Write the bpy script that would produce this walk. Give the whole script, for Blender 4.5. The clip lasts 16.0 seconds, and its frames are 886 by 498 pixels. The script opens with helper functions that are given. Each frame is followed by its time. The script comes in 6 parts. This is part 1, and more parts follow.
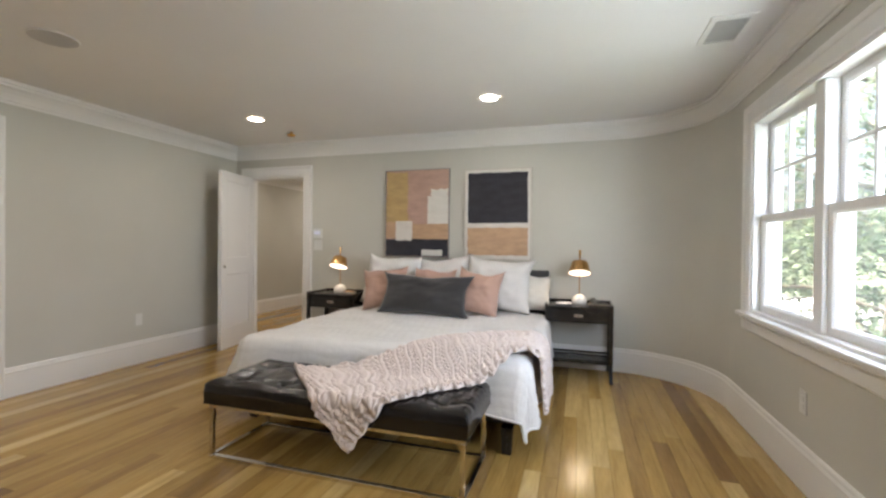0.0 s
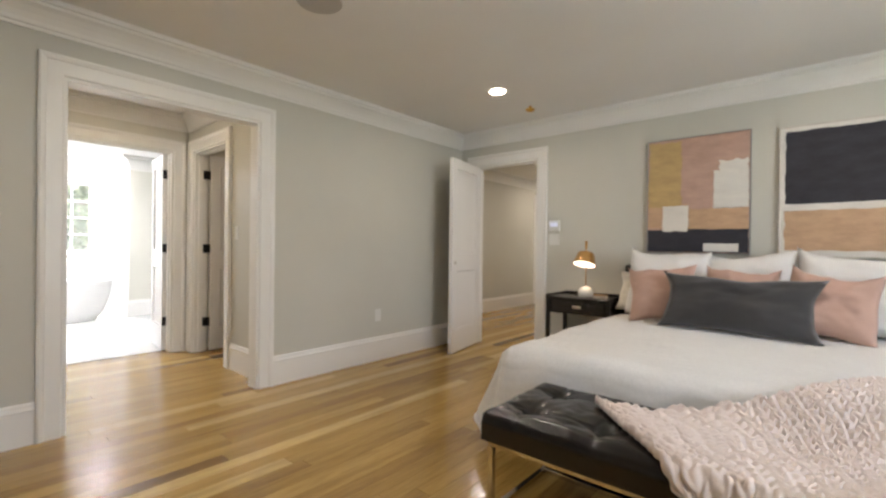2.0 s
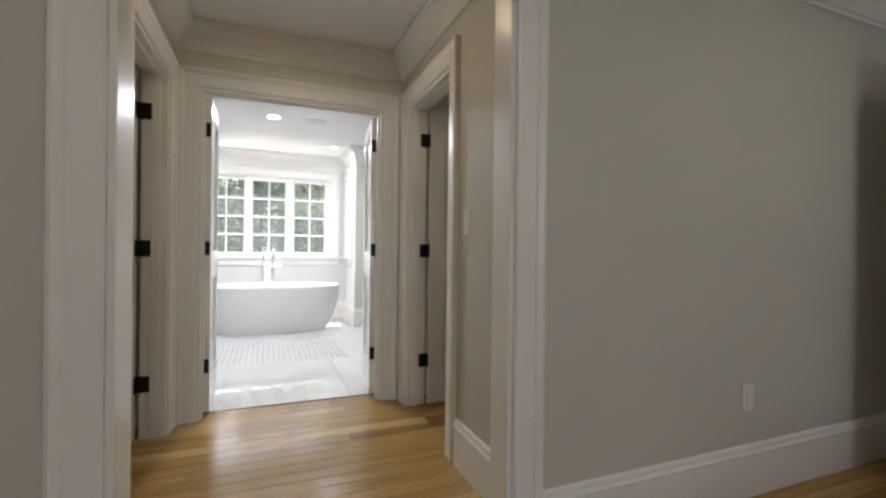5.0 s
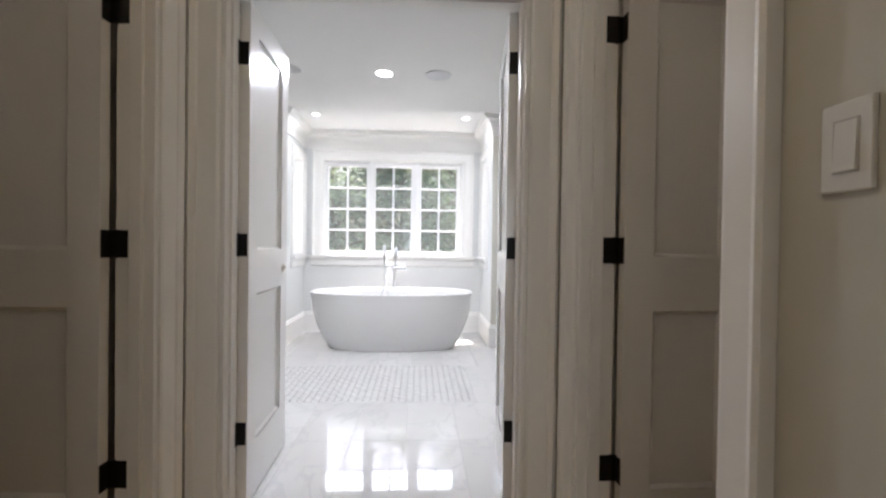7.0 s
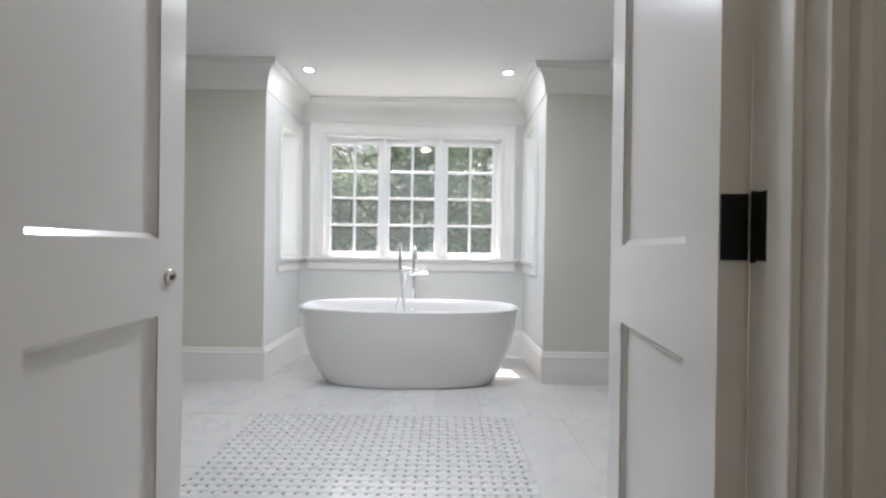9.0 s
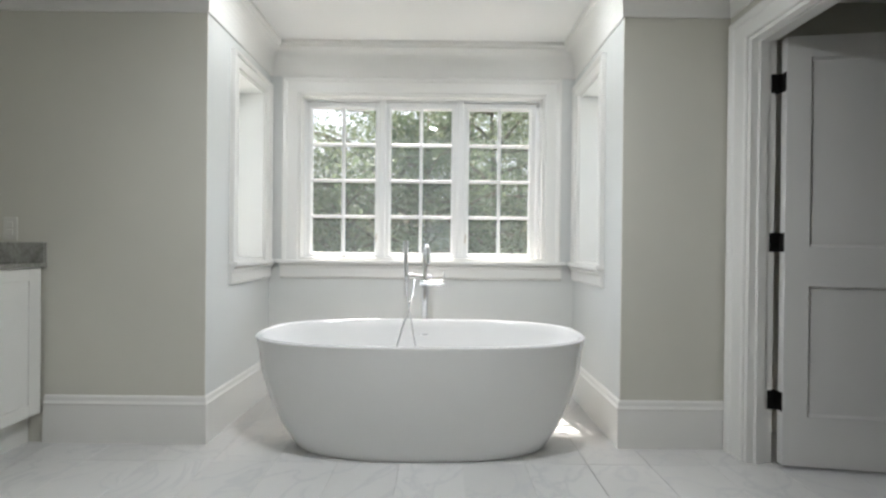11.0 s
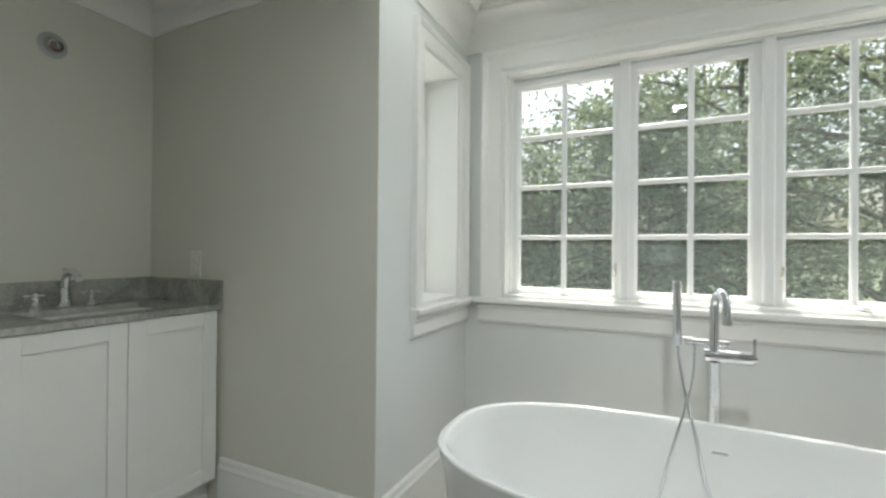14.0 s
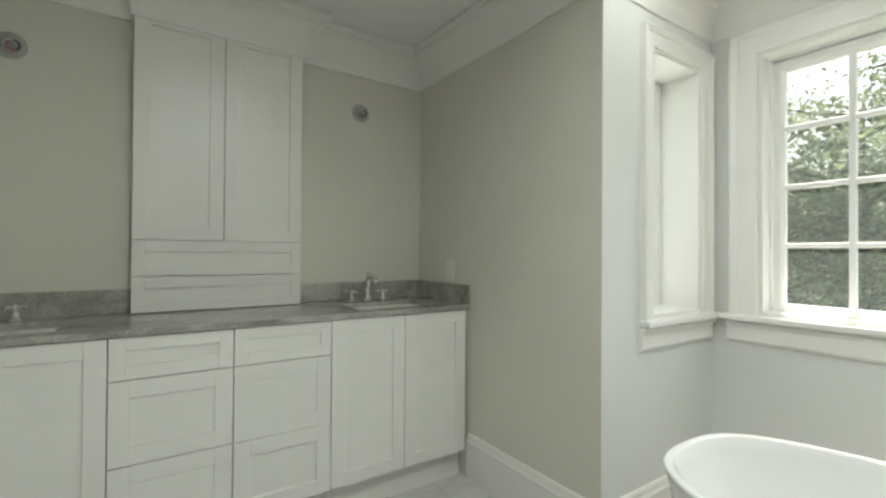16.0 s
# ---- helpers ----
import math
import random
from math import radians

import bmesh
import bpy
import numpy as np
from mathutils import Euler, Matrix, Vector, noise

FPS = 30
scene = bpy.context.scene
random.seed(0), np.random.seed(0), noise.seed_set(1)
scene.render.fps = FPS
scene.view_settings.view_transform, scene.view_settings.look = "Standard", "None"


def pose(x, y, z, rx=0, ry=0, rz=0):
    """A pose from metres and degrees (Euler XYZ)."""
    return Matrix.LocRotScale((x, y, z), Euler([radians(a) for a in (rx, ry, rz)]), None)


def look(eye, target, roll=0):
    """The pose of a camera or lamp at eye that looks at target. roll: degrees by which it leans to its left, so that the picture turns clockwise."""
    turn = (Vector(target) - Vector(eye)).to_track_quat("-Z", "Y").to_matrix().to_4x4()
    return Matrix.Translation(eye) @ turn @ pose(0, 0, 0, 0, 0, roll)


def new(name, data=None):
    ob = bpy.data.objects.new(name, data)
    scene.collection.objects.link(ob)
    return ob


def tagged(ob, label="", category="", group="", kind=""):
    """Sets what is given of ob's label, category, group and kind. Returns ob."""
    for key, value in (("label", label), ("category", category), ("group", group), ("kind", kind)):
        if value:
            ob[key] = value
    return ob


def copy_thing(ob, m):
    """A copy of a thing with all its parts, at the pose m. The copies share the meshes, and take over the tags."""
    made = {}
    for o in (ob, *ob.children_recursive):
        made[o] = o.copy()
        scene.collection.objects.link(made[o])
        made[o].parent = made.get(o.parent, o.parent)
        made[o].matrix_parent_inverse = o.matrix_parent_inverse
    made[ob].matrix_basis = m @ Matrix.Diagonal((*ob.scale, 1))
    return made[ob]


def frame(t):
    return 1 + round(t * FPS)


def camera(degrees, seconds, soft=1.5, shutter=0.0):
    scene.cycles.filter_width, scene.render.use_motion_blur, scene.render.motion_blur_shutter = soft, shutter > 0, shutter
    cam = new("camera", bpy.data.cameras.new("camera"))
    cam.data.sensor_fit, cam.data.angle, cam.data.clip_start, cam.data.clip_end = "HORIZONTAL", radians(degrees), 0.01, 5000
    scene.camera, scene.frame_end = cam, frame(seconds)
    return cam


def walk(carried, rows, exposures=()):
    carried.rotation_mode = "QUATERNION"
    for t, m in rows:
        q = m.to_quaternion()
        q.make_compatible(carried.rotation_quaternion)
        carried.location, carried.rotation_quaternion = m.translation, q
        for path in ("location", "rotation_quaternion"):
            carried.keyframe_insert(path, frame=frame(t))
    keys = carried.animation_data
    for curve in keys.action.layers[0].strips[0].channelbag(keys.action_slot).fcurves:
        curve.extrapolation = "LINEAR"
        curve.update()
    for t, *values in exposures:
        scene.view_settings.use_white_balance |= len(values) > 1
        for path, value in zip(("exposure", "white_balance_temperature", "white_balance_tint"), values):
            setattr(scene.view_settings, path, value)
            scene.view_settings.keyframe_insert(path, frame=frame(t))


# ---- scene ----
cam = camera(90.3, 16.0, soft=2.5)
PATH = [
    (0, (-0.096, 0.473, 1.215), (-0.689, 2.383, 1.2), 0.6),
    (0.5, (-0.26, 0.549, 1.184), (-1.073, 2.376, 1.169), 0.5),
    (1, (-0.506, 0.641, 1.162), (-1.491, 2.381, 1.156), 0.6),
    (1.5, (-0.756, 0.772, 1.125), (-1.901, 2.412, 1.118), 0.6),
    (2, (-1.039, 0.936, 1.111), (-2.342, 2.454, 1.103), 0.7),
    (2.5, (-1.376, 1.061, 1.094), (-2.813, 2.452, 1.085), 0.6),
    (3, (-1.698, 1.234, 1.091), (-3.233, 2.516, 1.082), 0.6),
    (3.5, (-2.024, 1.409, 1.08), (-3.669, 2.547, 1.077), 0.7),
    (4, (-2.374, 1.539, 1.092), (-4.102, 2.544, 1.092), 0.6),
    (4.5, (-2.682, 1.695, 1.093), (-4.475, 2.581, 1.089), 0.6),
    (5, (-3.005, 1.805, 1.092), (-4.864, 2.542, 1.085), 0.7),
    (5.2, (-3.145, 1.844, 1.095), (-5.031, 2.51, 1.08), 0.7),
    (7.5, (-4.72, 2.164, 1.071), (-6.72, 2.194, 1.053), 0.8),
    (8, (-5.021, 2.156, 1.059), (-7.021, 2.157, 1.042), 0.7),
    (8.5, (-5.314, 2.149, 1.042), (-7.314, 2.143, 1.033), 0.6),
    (9, (-5.605, 2.126, 1.034), (-7.605, 2.124, 1.027), 0.8),
    (11.5, (-6.959, 1.941, 1.027), (-8.959, 1.948, 1.018), 0.5),
    (12, (-7.192, 1.91, 1.04), (-9.192, 1.926, 1.03), 0.6),
    (12.5, (-7.404, 1.832, 1.084), (-9.404, 1.814, 1.083), 0.5),
    (13, (-7.536, 1.732, 1.127), (-9.521, 1.483, 1.123), 0.5),
    (13.5, (-7.606, 1.69, 1.15), (-9.516, 1.098, 1.156), 0.4),
    (14, (-7.641, 1.665, 1.169), (-9.443, 0.799, 1.178), 0.5),
    (14.5, (-7.622, 1.669, 1.19), (-9.295, 0.573, 1.206), 0.4),
    (15, (-7.572, 1.712, 1.21), (-9.103, 0.426, 1.227), 0.4),
    (15.5, (-7.534, 1.773, 1.211), (-8.901, 0.313, 1.231), 0.4),
    (16, (-7.558, 1.802, 1.2), (-8.673, 0.141, 1.218), 0.4),
]
EXPOSURES = [(0.0, 3.02, 6370, 15), (1.0, 3.33, 6530, 15), (1.5, 3.22, 6500, 15), (2.5, 3.0, 6490, 14.5), (3.5, 2.6, 6400, 15), (5.0, 2.16, 6330, 15.5),
             (7.5, 1.88, 6200, 17), (9.0, 1.5, 6250, 14), (11.5, 1.23, 6430, 9), (12.5, 0.91, 6430, 7), (14.0, 1.03, 6480, 4), (16.0, 1.32, 6830, 1.5)]
walk(cam, [(t, look(eye, target, roll)) for t, eye, target, roll in PATH], EXPOSURES)

# ---- world, sun, large lights ----
world = bpy.data.worlds.new("sky_world")
scene.world = world
world.use_nodes = True
wn = world.node_tree
sky = wn.nodes.new("ShaderNodeTexSky")
sky.sky_type = "NISHITA"
sky.sun_disc = False
sky.dust_density, sky.air_density, sky.ozone_density = 7.0, 1.0, 0.6
SUN_WAY = Vector((1.0, 0.2, -2.25)).normalized()
sky.sun_elevation = math.asin(-SUN_WAY.z)
sky.sun_rotation = math.atan2(-SUN_WAY.x, -SUN_WAY.y)
wn.links.new(sky.outputs[0], wn.nodes["Background"].inputs[0])
wn.nodes["Background"].inputs[1].default_value = 0.15

sun_data = bpy.data.lights.new("sun", "SUN")
sun_data.energy, sun_data.angle, sun_data.color = 5.0, radians(0.6), (1.0, 0.95, 0.88)
sun = new("sun", sun_data)
sun.matrix_world = look((-30, -6, 60), Vector((-30, -6, 60)) + SUN_WAY)


def area_light(name, m, sx, sy, watts, color=(1, 1, 1)):
    """A flat lamp that shines along its local -z."""
    d = bpy.data.lights.new(name, "AREA")
    d.shape, d.size, d.size_y, d.energy, d.color = "RECTANGLE", sx, sy, watts, color
    ob = new(name, d)
    ob.matrix_world = m
    return ob


BED_W, VEST_W, BATH_W, HALL_W, LAMP_W = 0.68, 0.58, 11.0, 1.1, 0.10
# area lamps added outside the windows to stand in for sky daylight
area_light("sky_light_bath", look((-12.4, 1.82, 3.85), (-9.6, 1.82, 1.4)), 3.4, 1.5, 33.0, (0.76, 0.90, 1.0))
for y, to in ((0.48, 1.8), (3.17, 1.8)):
    area_light("sky_light_side", look((-9.52, y, 1.52), (-9.52, to, 1.45)), 0.36, 1.0, 0.42, (0.76, 0.90, 1.0))
# lamp at an unseen, assumed window, added to brighten the far hall door
area_light("fill_light_far_room", look((-7.36, 9.4, 1.5), (-6.0, 9.4, 1.4)), 1.5, 1.0, 6, (0.90, 0.96, 1.0))
area_light("sky_light_bedroom", look((1.42, 1.95, 1.45), (0.2, 2.95, 1.5)), 1.5, 1.2, 11.5, (0.82, 0.92, 1.0))

# ---- materials ----


def node_material(name):
    m = bpy.data.materials.new(name)
    m.use_nodes = True
    nt = m.node_tree
    return m, nt, nt.nodes["Principled BSDF"]


def link(nt, a, b):
    nt.links.new(a, b)


def texture_at(nt, scale, detail=4.0, rough=0.55, stretch=None):
    co = nt.nodes.new("ShaderNodeTexCoord")
    src = co.outputs["Object"]
    if stretch:
        mp = nt.nodes.new("ShaderNodeMapping")
        mp.inputs["Scale"].default_value = stretch
        link(nt, src, mp.inputs["Vector"])
        src = mp.outputs[0]
    nz = nt.nodes.new("ShaderNodeTexNoise")
    nz.inputs["Scale"].default_value, nz.inputs["Detail"].default_value = scale, detail
    nz.inputs["Roughness"].default_value = rough
    link(nt, src, nz.inputs["Vector"])
    return nz


def ramp(nt, fac, stops):
    r = nt.nodes.new("ShaderNodeValToRGB")
    e = r.color_ramp.elements
    e[0].position, e[0].color = stops[0][0], (*stops[0][1], 1)
    e[1].position, e[1].color = stops[-1][0], (*stops[-1][1], 1)
    for p, c in stops[1:-1]:
        k = e.new(p)
        k.color = (*c, 1)
    link(nt, fac, r.inputs[0])
    return r


def mix(nt, a, b, fac, mode="MIX"):
    m = nt.nodes.new("ShaderNodeMix")
    m.data_type, m.blend_type = "RGBA", mode
    for src, sock in ((a, m.inputs[6]), (b, m.inputs[7]), (fac, m.inputs[0])):
        if isinstance(src, (int, float)):
            sock.default_value = src
        elif isinstance(src, tuple):
            sock.default_value = (*src, 1)
        else:
            link(nt, src, sock)
    return m.outputs[2]


def bump(nt, bs, height, strength, dist=0.002):
    b = nt.nodes.new("ShaderNodeBump")
    b.inputs["Strength"].default_value, b.inputs["Distance"].default_value = strength, dist
    link(nt, height, b.inputs["Height"])
    link(nt, b.outputs[0], bs.inputs["Normal"])


def plain(name, color, rough=0.5, metal=0.0, vary=0.06, scale=3.0, grain=60.0, bumps=0.08, coat=0.0, wear=0.05):
    """Paint, plastic or metal: two scales of variation and a fine relief."""
    m, nt, bs = node_material(name)
    big, fine = texture_at(nt, scale, 3), texture_at(nt, grain, 5)
    lo, hi = tuple(c * (1 - vary) for c in color), tuple(min(1, c * (1 + vary)) for c in color)
    r = ramp(nt, big.outputs[0], [(0.3, lo), (0.7, hi)])
    link(nt, r.outputs[0], bs.inputs["Base Color"])
    rr = nt.nodes.new("ShaderNodeMapRange")
    rr.inputs[3].default_value, rr.inputs[4].default_value = max(0.02, rough - wear), min(1, rough + wear)
    link(nt, fine.outputs[0], rr.inputs[0])
    link(nt, rr.outputs[0], bs.inputs["Roughness"])
    bs.inputs["Metallic"].default_value = metal
    bs.inputs["Coat Weight"].default_value = coat
    if bumps:
        bump(nt, bs, fine.outputs[0], bumps)
    return m


def cloth(name, color, scale=400.0, rough=0.9, vary=0.08, sheen=0.3, relief=0.4):
    m, nt, bs = node_material(name)
    big, weave = texture_at(nt, 5, 4), texture_at(nt, scale, 3)
    lo, hi = tuple(c * (1 - vary) for c in color), tuple(min(1, c * (1 + vary)) for c in color)
    r = ramp(nt, big.outputs[0], [(0.3, lo), (0.7, hi)])
    link(nt, mix(nt, r.outputs[0], tuple(c * 0.8 for c in color), weave.outputs[0], "MIX"), bs.inputs["Base Color"])
    bs.inputs["Roughness"].default_value = rough
    bs.inputs["Sheen Weight"].default_value = sheen
    bump(nt, bs, weave.outputs[0], relief)
    return m


def glowing(name, color, strength):
    m, nt, bs = node_material(name)
    bs.inputs["Base Color"].default_value = (0.8, 0.8, 0.8, 1)
    bs.inputs["Emission Color"].default_value = (*color, 1)
    bs.inputs["Emission Strength"].default_value = strength
    return m


def wood_floor_material():
    m, nt, bs = node_material("oak_floor")
    info = nt.nodes.new("ShaderNodeObjectInfo")
    co = nt.nodes.new("ShaderNodeTexCoord")
    off = nt.nodes.new("ShaderNodeVectorMath")
    off.operation = "MULTIPLY_ADD"
    off.inputs[1].default_value = (1, 1, 1)
    link(nt, co.outputs["Object"], off.inputs[0])
    mul = nt.nodes.new("ShaderNodeVectorMath")
    mul.operation = "SCALE"
    mul.inputs[0].default_value = (37, 91, 13)
    link(nt, info.outputs["Random"], mul.inputs["Scale"])
    link(nt, mul.outputs[0], off.inputs[2])
    mp = nt.nodes.new("ShaderNodeMapping")
    mp.inputs["Scale"].default_value = (1, 0.09, 1)
    link(nt, off.outputs[0], mp.inputs["Vector"])
    fine, wide = nt.nodes.new("ShaderNodeTexNoise"), nt.nodes.new("ShaderNodeTexNoise")
    for nz, sc, dt in ((fine, 90, 6), (wide, 9, 4)):
        nz.inputs["Scale"].default_value, nz.inputs["Detail"].default_value = sc, dt
        link(nt, mp.outputs[0], nz.inputs["Vector"])
    wide.inputs["Distortion"].default_value = 1.2
    tone = ramp(nt, info.outputs["Random"], [(0.0, (0.22, 0.125, 0.042)), (0.07, (0.31, 0.186, 0.056)), (0.20, (0.37, 0.230, 0.068)), (0.60, (0.42, 0.266, 0.080)), (0.86, (0.48, 0.318, 0.105)), (1.0, (0.60, 0.435, 0.180))])
    grain = ramp(nt, wide.outputs[0], [(0.30, (0.70, 0.65, 0.58)), (0.48, (0.96, 0.94, 0.92)), (0.68, (1.14, 1.13, 1.12))])
    c = mix(nt, tone.outputs[0], grain.outputs[0], 0.75, "MULTIPLY")
    pores = ramp(nt, fine.outputs[0], [(0.35, (0.80, 0.76, 0.7)), (0.6, (1.03, 1.02, 1.0))])
    c = mix(nt, c, pores.outputs[0], 0.6, "MULTIPLY")
    link(nt, c, bs.inputs["Base Color"])
    rr = nt.nodes.new("ShaderNodeMapRange")
    rr.inputs[3].default_value, rr.inputs[4].default_value = 0.12, 0.22
    link(nt, wide.outputs[0], rr.inputs[0])
    link(nt, rr.outputs[0], bs.inputs["Roughness"])
    bump(nt, bs, fine.outputs[0], 0.06, 0.001)
    return m


def marble(name, base, vein, scale=1.6, rough=0.06, thin=0.04, tint=0.0):
    m, nt, bs = node_material(name)
    info = nt.nodes.new("ShaderNodeObjectInfo")
    co = nt.nodes.new("ShaderNodeTexCoord")
    mul = nt.nodes.new("ShaderNodeVectorMath")
    mul.operation = "SCALE"
    mul.inputs[0].default_value = (17, 23, 5)
    link(nt, info.outputs["Random"], mul.inputs["Scale"])
    add = nt.nodes.new("ShaderNodeVectorMath")
    link(nt, co.outputs["Object"], add.inputs[0])
    link(nt, mul.outputs[0], add.inputs[1])
    big, veins, fine = (nt.nodes.new("ShaderNodeTexNoise") for _ in range(3))
    for nz, sc, dt, ds in ((big, scale, 4, 0.6), (veins, scale * 1.7, 8, 1.6), (fine, 120, 4, 0)):
        nz.inputs["Scale"].default_value, nz.inputs["Detail"].default_value, nz.inputs["Distortion"].default_value = sc, dt, ds
        link(nt, add.outputs[0], nz.inputs["Vector"])
    cloud = ramp(nt, big.outputs[0], [(0.3, tuple(c * 0.9 for c in base)), (0.7, base)])
    line = ramp(nt, veins.outputs[0], [(0.5 - thin, (0, 0, 0)), (0.5, (1, 1, 1)), (0.5 + thin, (0, 0, 0))])
    c = mix(nt, cloud.outputs[0], vein, line.outputs[0])
    if tint:
        t = ramp(nt, info.outputs["Random"], [(0, (1 - tint,) * 3), (1, (1, 1, 1))])
        c = mix(nt, c, t.outputs[0], 1.0, "MULTIPLY")
    link(nt, c, bs.inputs["Base Color"])
    rr = nt.nodes.new("ShaderNodeMapRange")
    rr.inputs[3].default_value, rr.inputs[4].default_value = rough, rough + 0.035
    link(nt, fine.outputs[0], rr.inputs[0])
    link(nt, rr.outputs[0], bs.inputs["Roughness"])
    return m


def quartzite():
    """Grey stone, clouded at hand size and speckled, with soft drifting veins."""
    m, nt, bs = node_material("grey_quartzite")
    cloud, drift, speck = texture_at(nt, 3.2, 6, 0.62, (1, 2.2, 1)), texture_at(nt, 5.5, 9, 0.7, (0.7, 2.0, 1)), texture_at(nt, 95, 4, 0.7)
    drift.inputs["Distortion"].default_value = 0.7
    c = ramp(nt, cloud.outputs[0], [(0.30, (0.26, 0.258, 0.235)), (0.5, (0.40, 0.395, 0.365)), (0.72, (0.53, 0.525, 0.49))]).outputs[0]
    vein = ramp(nt, drift.outputs[0], [(0.44, (1, 1, 1)), (0.50, (0.62, 0.62, 0.60)), (0.56, (1, 1, 1))]).outputs[0]
    c = mix(nt, c, vein, 0.6, "MULTIPLY")
    dots = ramp(nt, speck.outputs[0], [(0.34, (0.66, 0.66, 0.64)), (0.55, (1.05, 1.05, 1.04))]).outputs[0]
    link(nt, mix(nt, c, dots, 0.8, "MULTIPLY"), bs.inputs["Base Color"])
    bs.inputs["Roughness"].default_value = 0.14
    return m


def glass_material():
    m = bpy.data.materials.new("window_glass")
    m.use_nodes = True
    nt = m.node_tree
    nt.nodes.clear()
    out = nt.nodes.new("ShaderNodeOutputMaterial")
    tr, gl = nt.nodes.new("ShaderNodeBsdfTransparent"), nt.nodes.new("ShaderNodeBsdfGlossy")
    gl.inputs["Roughness"].default_value = 0.01
    fr, mx = nt.nodes.new("ShaderNodeLayerWeight"), nt.nodes.new("ShaderNodeMixShader")
    fr.inputs[0].default_value = 0.5
    pw, ml = nt.nodes.new("ShaderNodeMath"), nt.nodes.new("ShaderNodeMath")
    pw.operation, ml.operation = "POWER", "MULTIPLY_ADD"
    pw.inputs[1].default_value, ml.inputs[1].default_value, ml.inputs[2].default_value = 5.0, 0.9, 0.012
    link(nt, fr.outputs["Facing"], pw.inputs[0])
    link(nt, pw.outputs[0], ml.inputs[0])
    link(nt, ml.outputs[0], mx.inputs[0])
    link(nt, tr.outputs[0], mx.inputs[1])
    link(nt, gl.outputs[0], mx.inputs[2])
    # a pale veil of glare over the view outside, put into the panes
    haze, haze_mix = nt.nodes.new("ShaderNodeBsdfTranslucent"), nt.nodes.new("ShaderNodeMixShader")
    haze.inputs[0].default_value = (0.72, 0.84, 0.82, 1)
    haze_noise = texture_at(nt, 7, 4)
    amount = nt.nodes.new("ShaderNodeMapRange")
    amount.inputs[3].default_value, amount.inputs[4].default_value = 0.020, 0.040
    link(nt, haze_noise.outputs[0], amount.inputs[0])
    link(nt, amount.outputs[0], haze_mix.inputs[0])
    link(nt, mx.outputs[0], haze_mix.inputs[1])
    link(nt, haze.outputs[0], haze_mix.inputs[2])
    link(nt, haze_mix.outputs[0], out.inputs[0])
    return m


WALL = plain("wall_paint", (0.56, 0.549, 0.490), 0.62, vary=0.025, scale=1.5, grain=220, bumps=0.05)
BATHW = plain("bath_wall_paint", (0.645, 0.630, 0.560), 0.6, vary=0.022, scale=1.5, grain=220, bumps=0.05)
# the alcove's brighter light is put into this paler copy of the wall colour
ALCOVE = plain("alcove_lit_wall_paint", (0.68, 0.69, 0.675), 0.6, vary=0.02, scale=1.5, grain=220, bumps=0.05)
TRIM = plain("trim_paint", (0.80, 0.79, 0.76), 0.34, vary=0.012, scale=2, grain=20, bumps=0.0, wear=0.004)
CEIL = plain("ceiling_paint", (0.78, 0.775, 0.76), 0.8, vary=0.02, scale=1.2, grain=260, bumps=0.05)
DOORP = plain("door_paint", (0.80, 0.79, 0.77), 0.22, vary=0.015, scale=3, grain=15, bumps=0.0, wear=0.01)
BLACK = plain("black_metal", (0.012, 0.011, 0.010), 0.45, 0.6, vary=0.2)
NICKEL = plain("satin_nickel", (0.62, 0.58, 0.52), 0.28, 1.0, vary=0.04, bumps=0.02)
CHROME = plain("chrome", (0.82, 0.83, 0.85), 0.06, 1.0, vary=0.02, bumps=0.0)
PLASTIC = plain("white_plastic", (0.69, 0.685, 0.65), 0.35, vary=0.02)
OAK = wood_floor_material()
GLASS = glass_material()
WINP = plain("window_paint", (0.83, 0.83, 0.82), 0.3, vary=0.015, scale=4, grain=20, bumps=0.0, wear=0.004)
BULB = glowing("lamp_glow", (1.0, 0.86, 0.68), 6.0)
LAMPGLOW = glowing("diffuser_glow", (1.0, 0.86, 0.66), 0.38)
BULBC = glowing("lamp_glow_cool", (1.0, 0.95, 0.88), 10.0)
MARBLE = marble("white_marble", (0.72, 0.715, 0.70), (0.62, 0.62, 0.62), 1.3, 0.015, 0.03, 0.05)
MARBLE.node_tree.nodes["Principled BSDF"].inputs["Specular IOR Level"].default_value = 1.0
MOSW = marble("mosaic_white", (0.74, 0.735, 0.72), (0.6, 0.6, 0.6), 4.0, 0.07, 0.03)
MOSD = plain("mosaic_grey", (0.34, 0.34, 0.33), 0.12, vary=0.3, scale=9, bumps=0.0)
SUBFLOOR = plain("subfloor", (0.12, 0.08, 0.05), 0.9)
GROUT = plain("grout", (0.6, 0.6, 0.58), 0.8)

# ---- mesh helpers ----


def box(bm, x0, x1, y0, y1, z0, z1):
    v = [bm.verts.new((x, y, z)) for x in (x0, x1) for y in (y0, y1) for z in (z0, z1)]
    for f in ((0, 1, 3, 2), (4, 6, 7, 5), (0, 4, 5, 1), (2, 3, 7, 6), (0, 2, 6, 4), (1, 5, 7, 3)):
        bm.faces.new([v[i] for i in f])
    return v


def finish(bm, bevel=0.0, smooth=False, segments=1):
    bmesh.ops.recalc_face_normals(bm, faces=bm.faces)
    if bevel:
        es = [e for e in bm.edges if len(e.link_faces) == 2 and e.calc_face_angle(0) > 0.6]
        bmesh.ops.bevel(bm, geom=es, offset=bevel, segments=segments, profile=0.6, affect="EDGES", clamp_overlap=True)
    if smooth:
        for f in bm.faces:
            f.smooth = True
    return bm


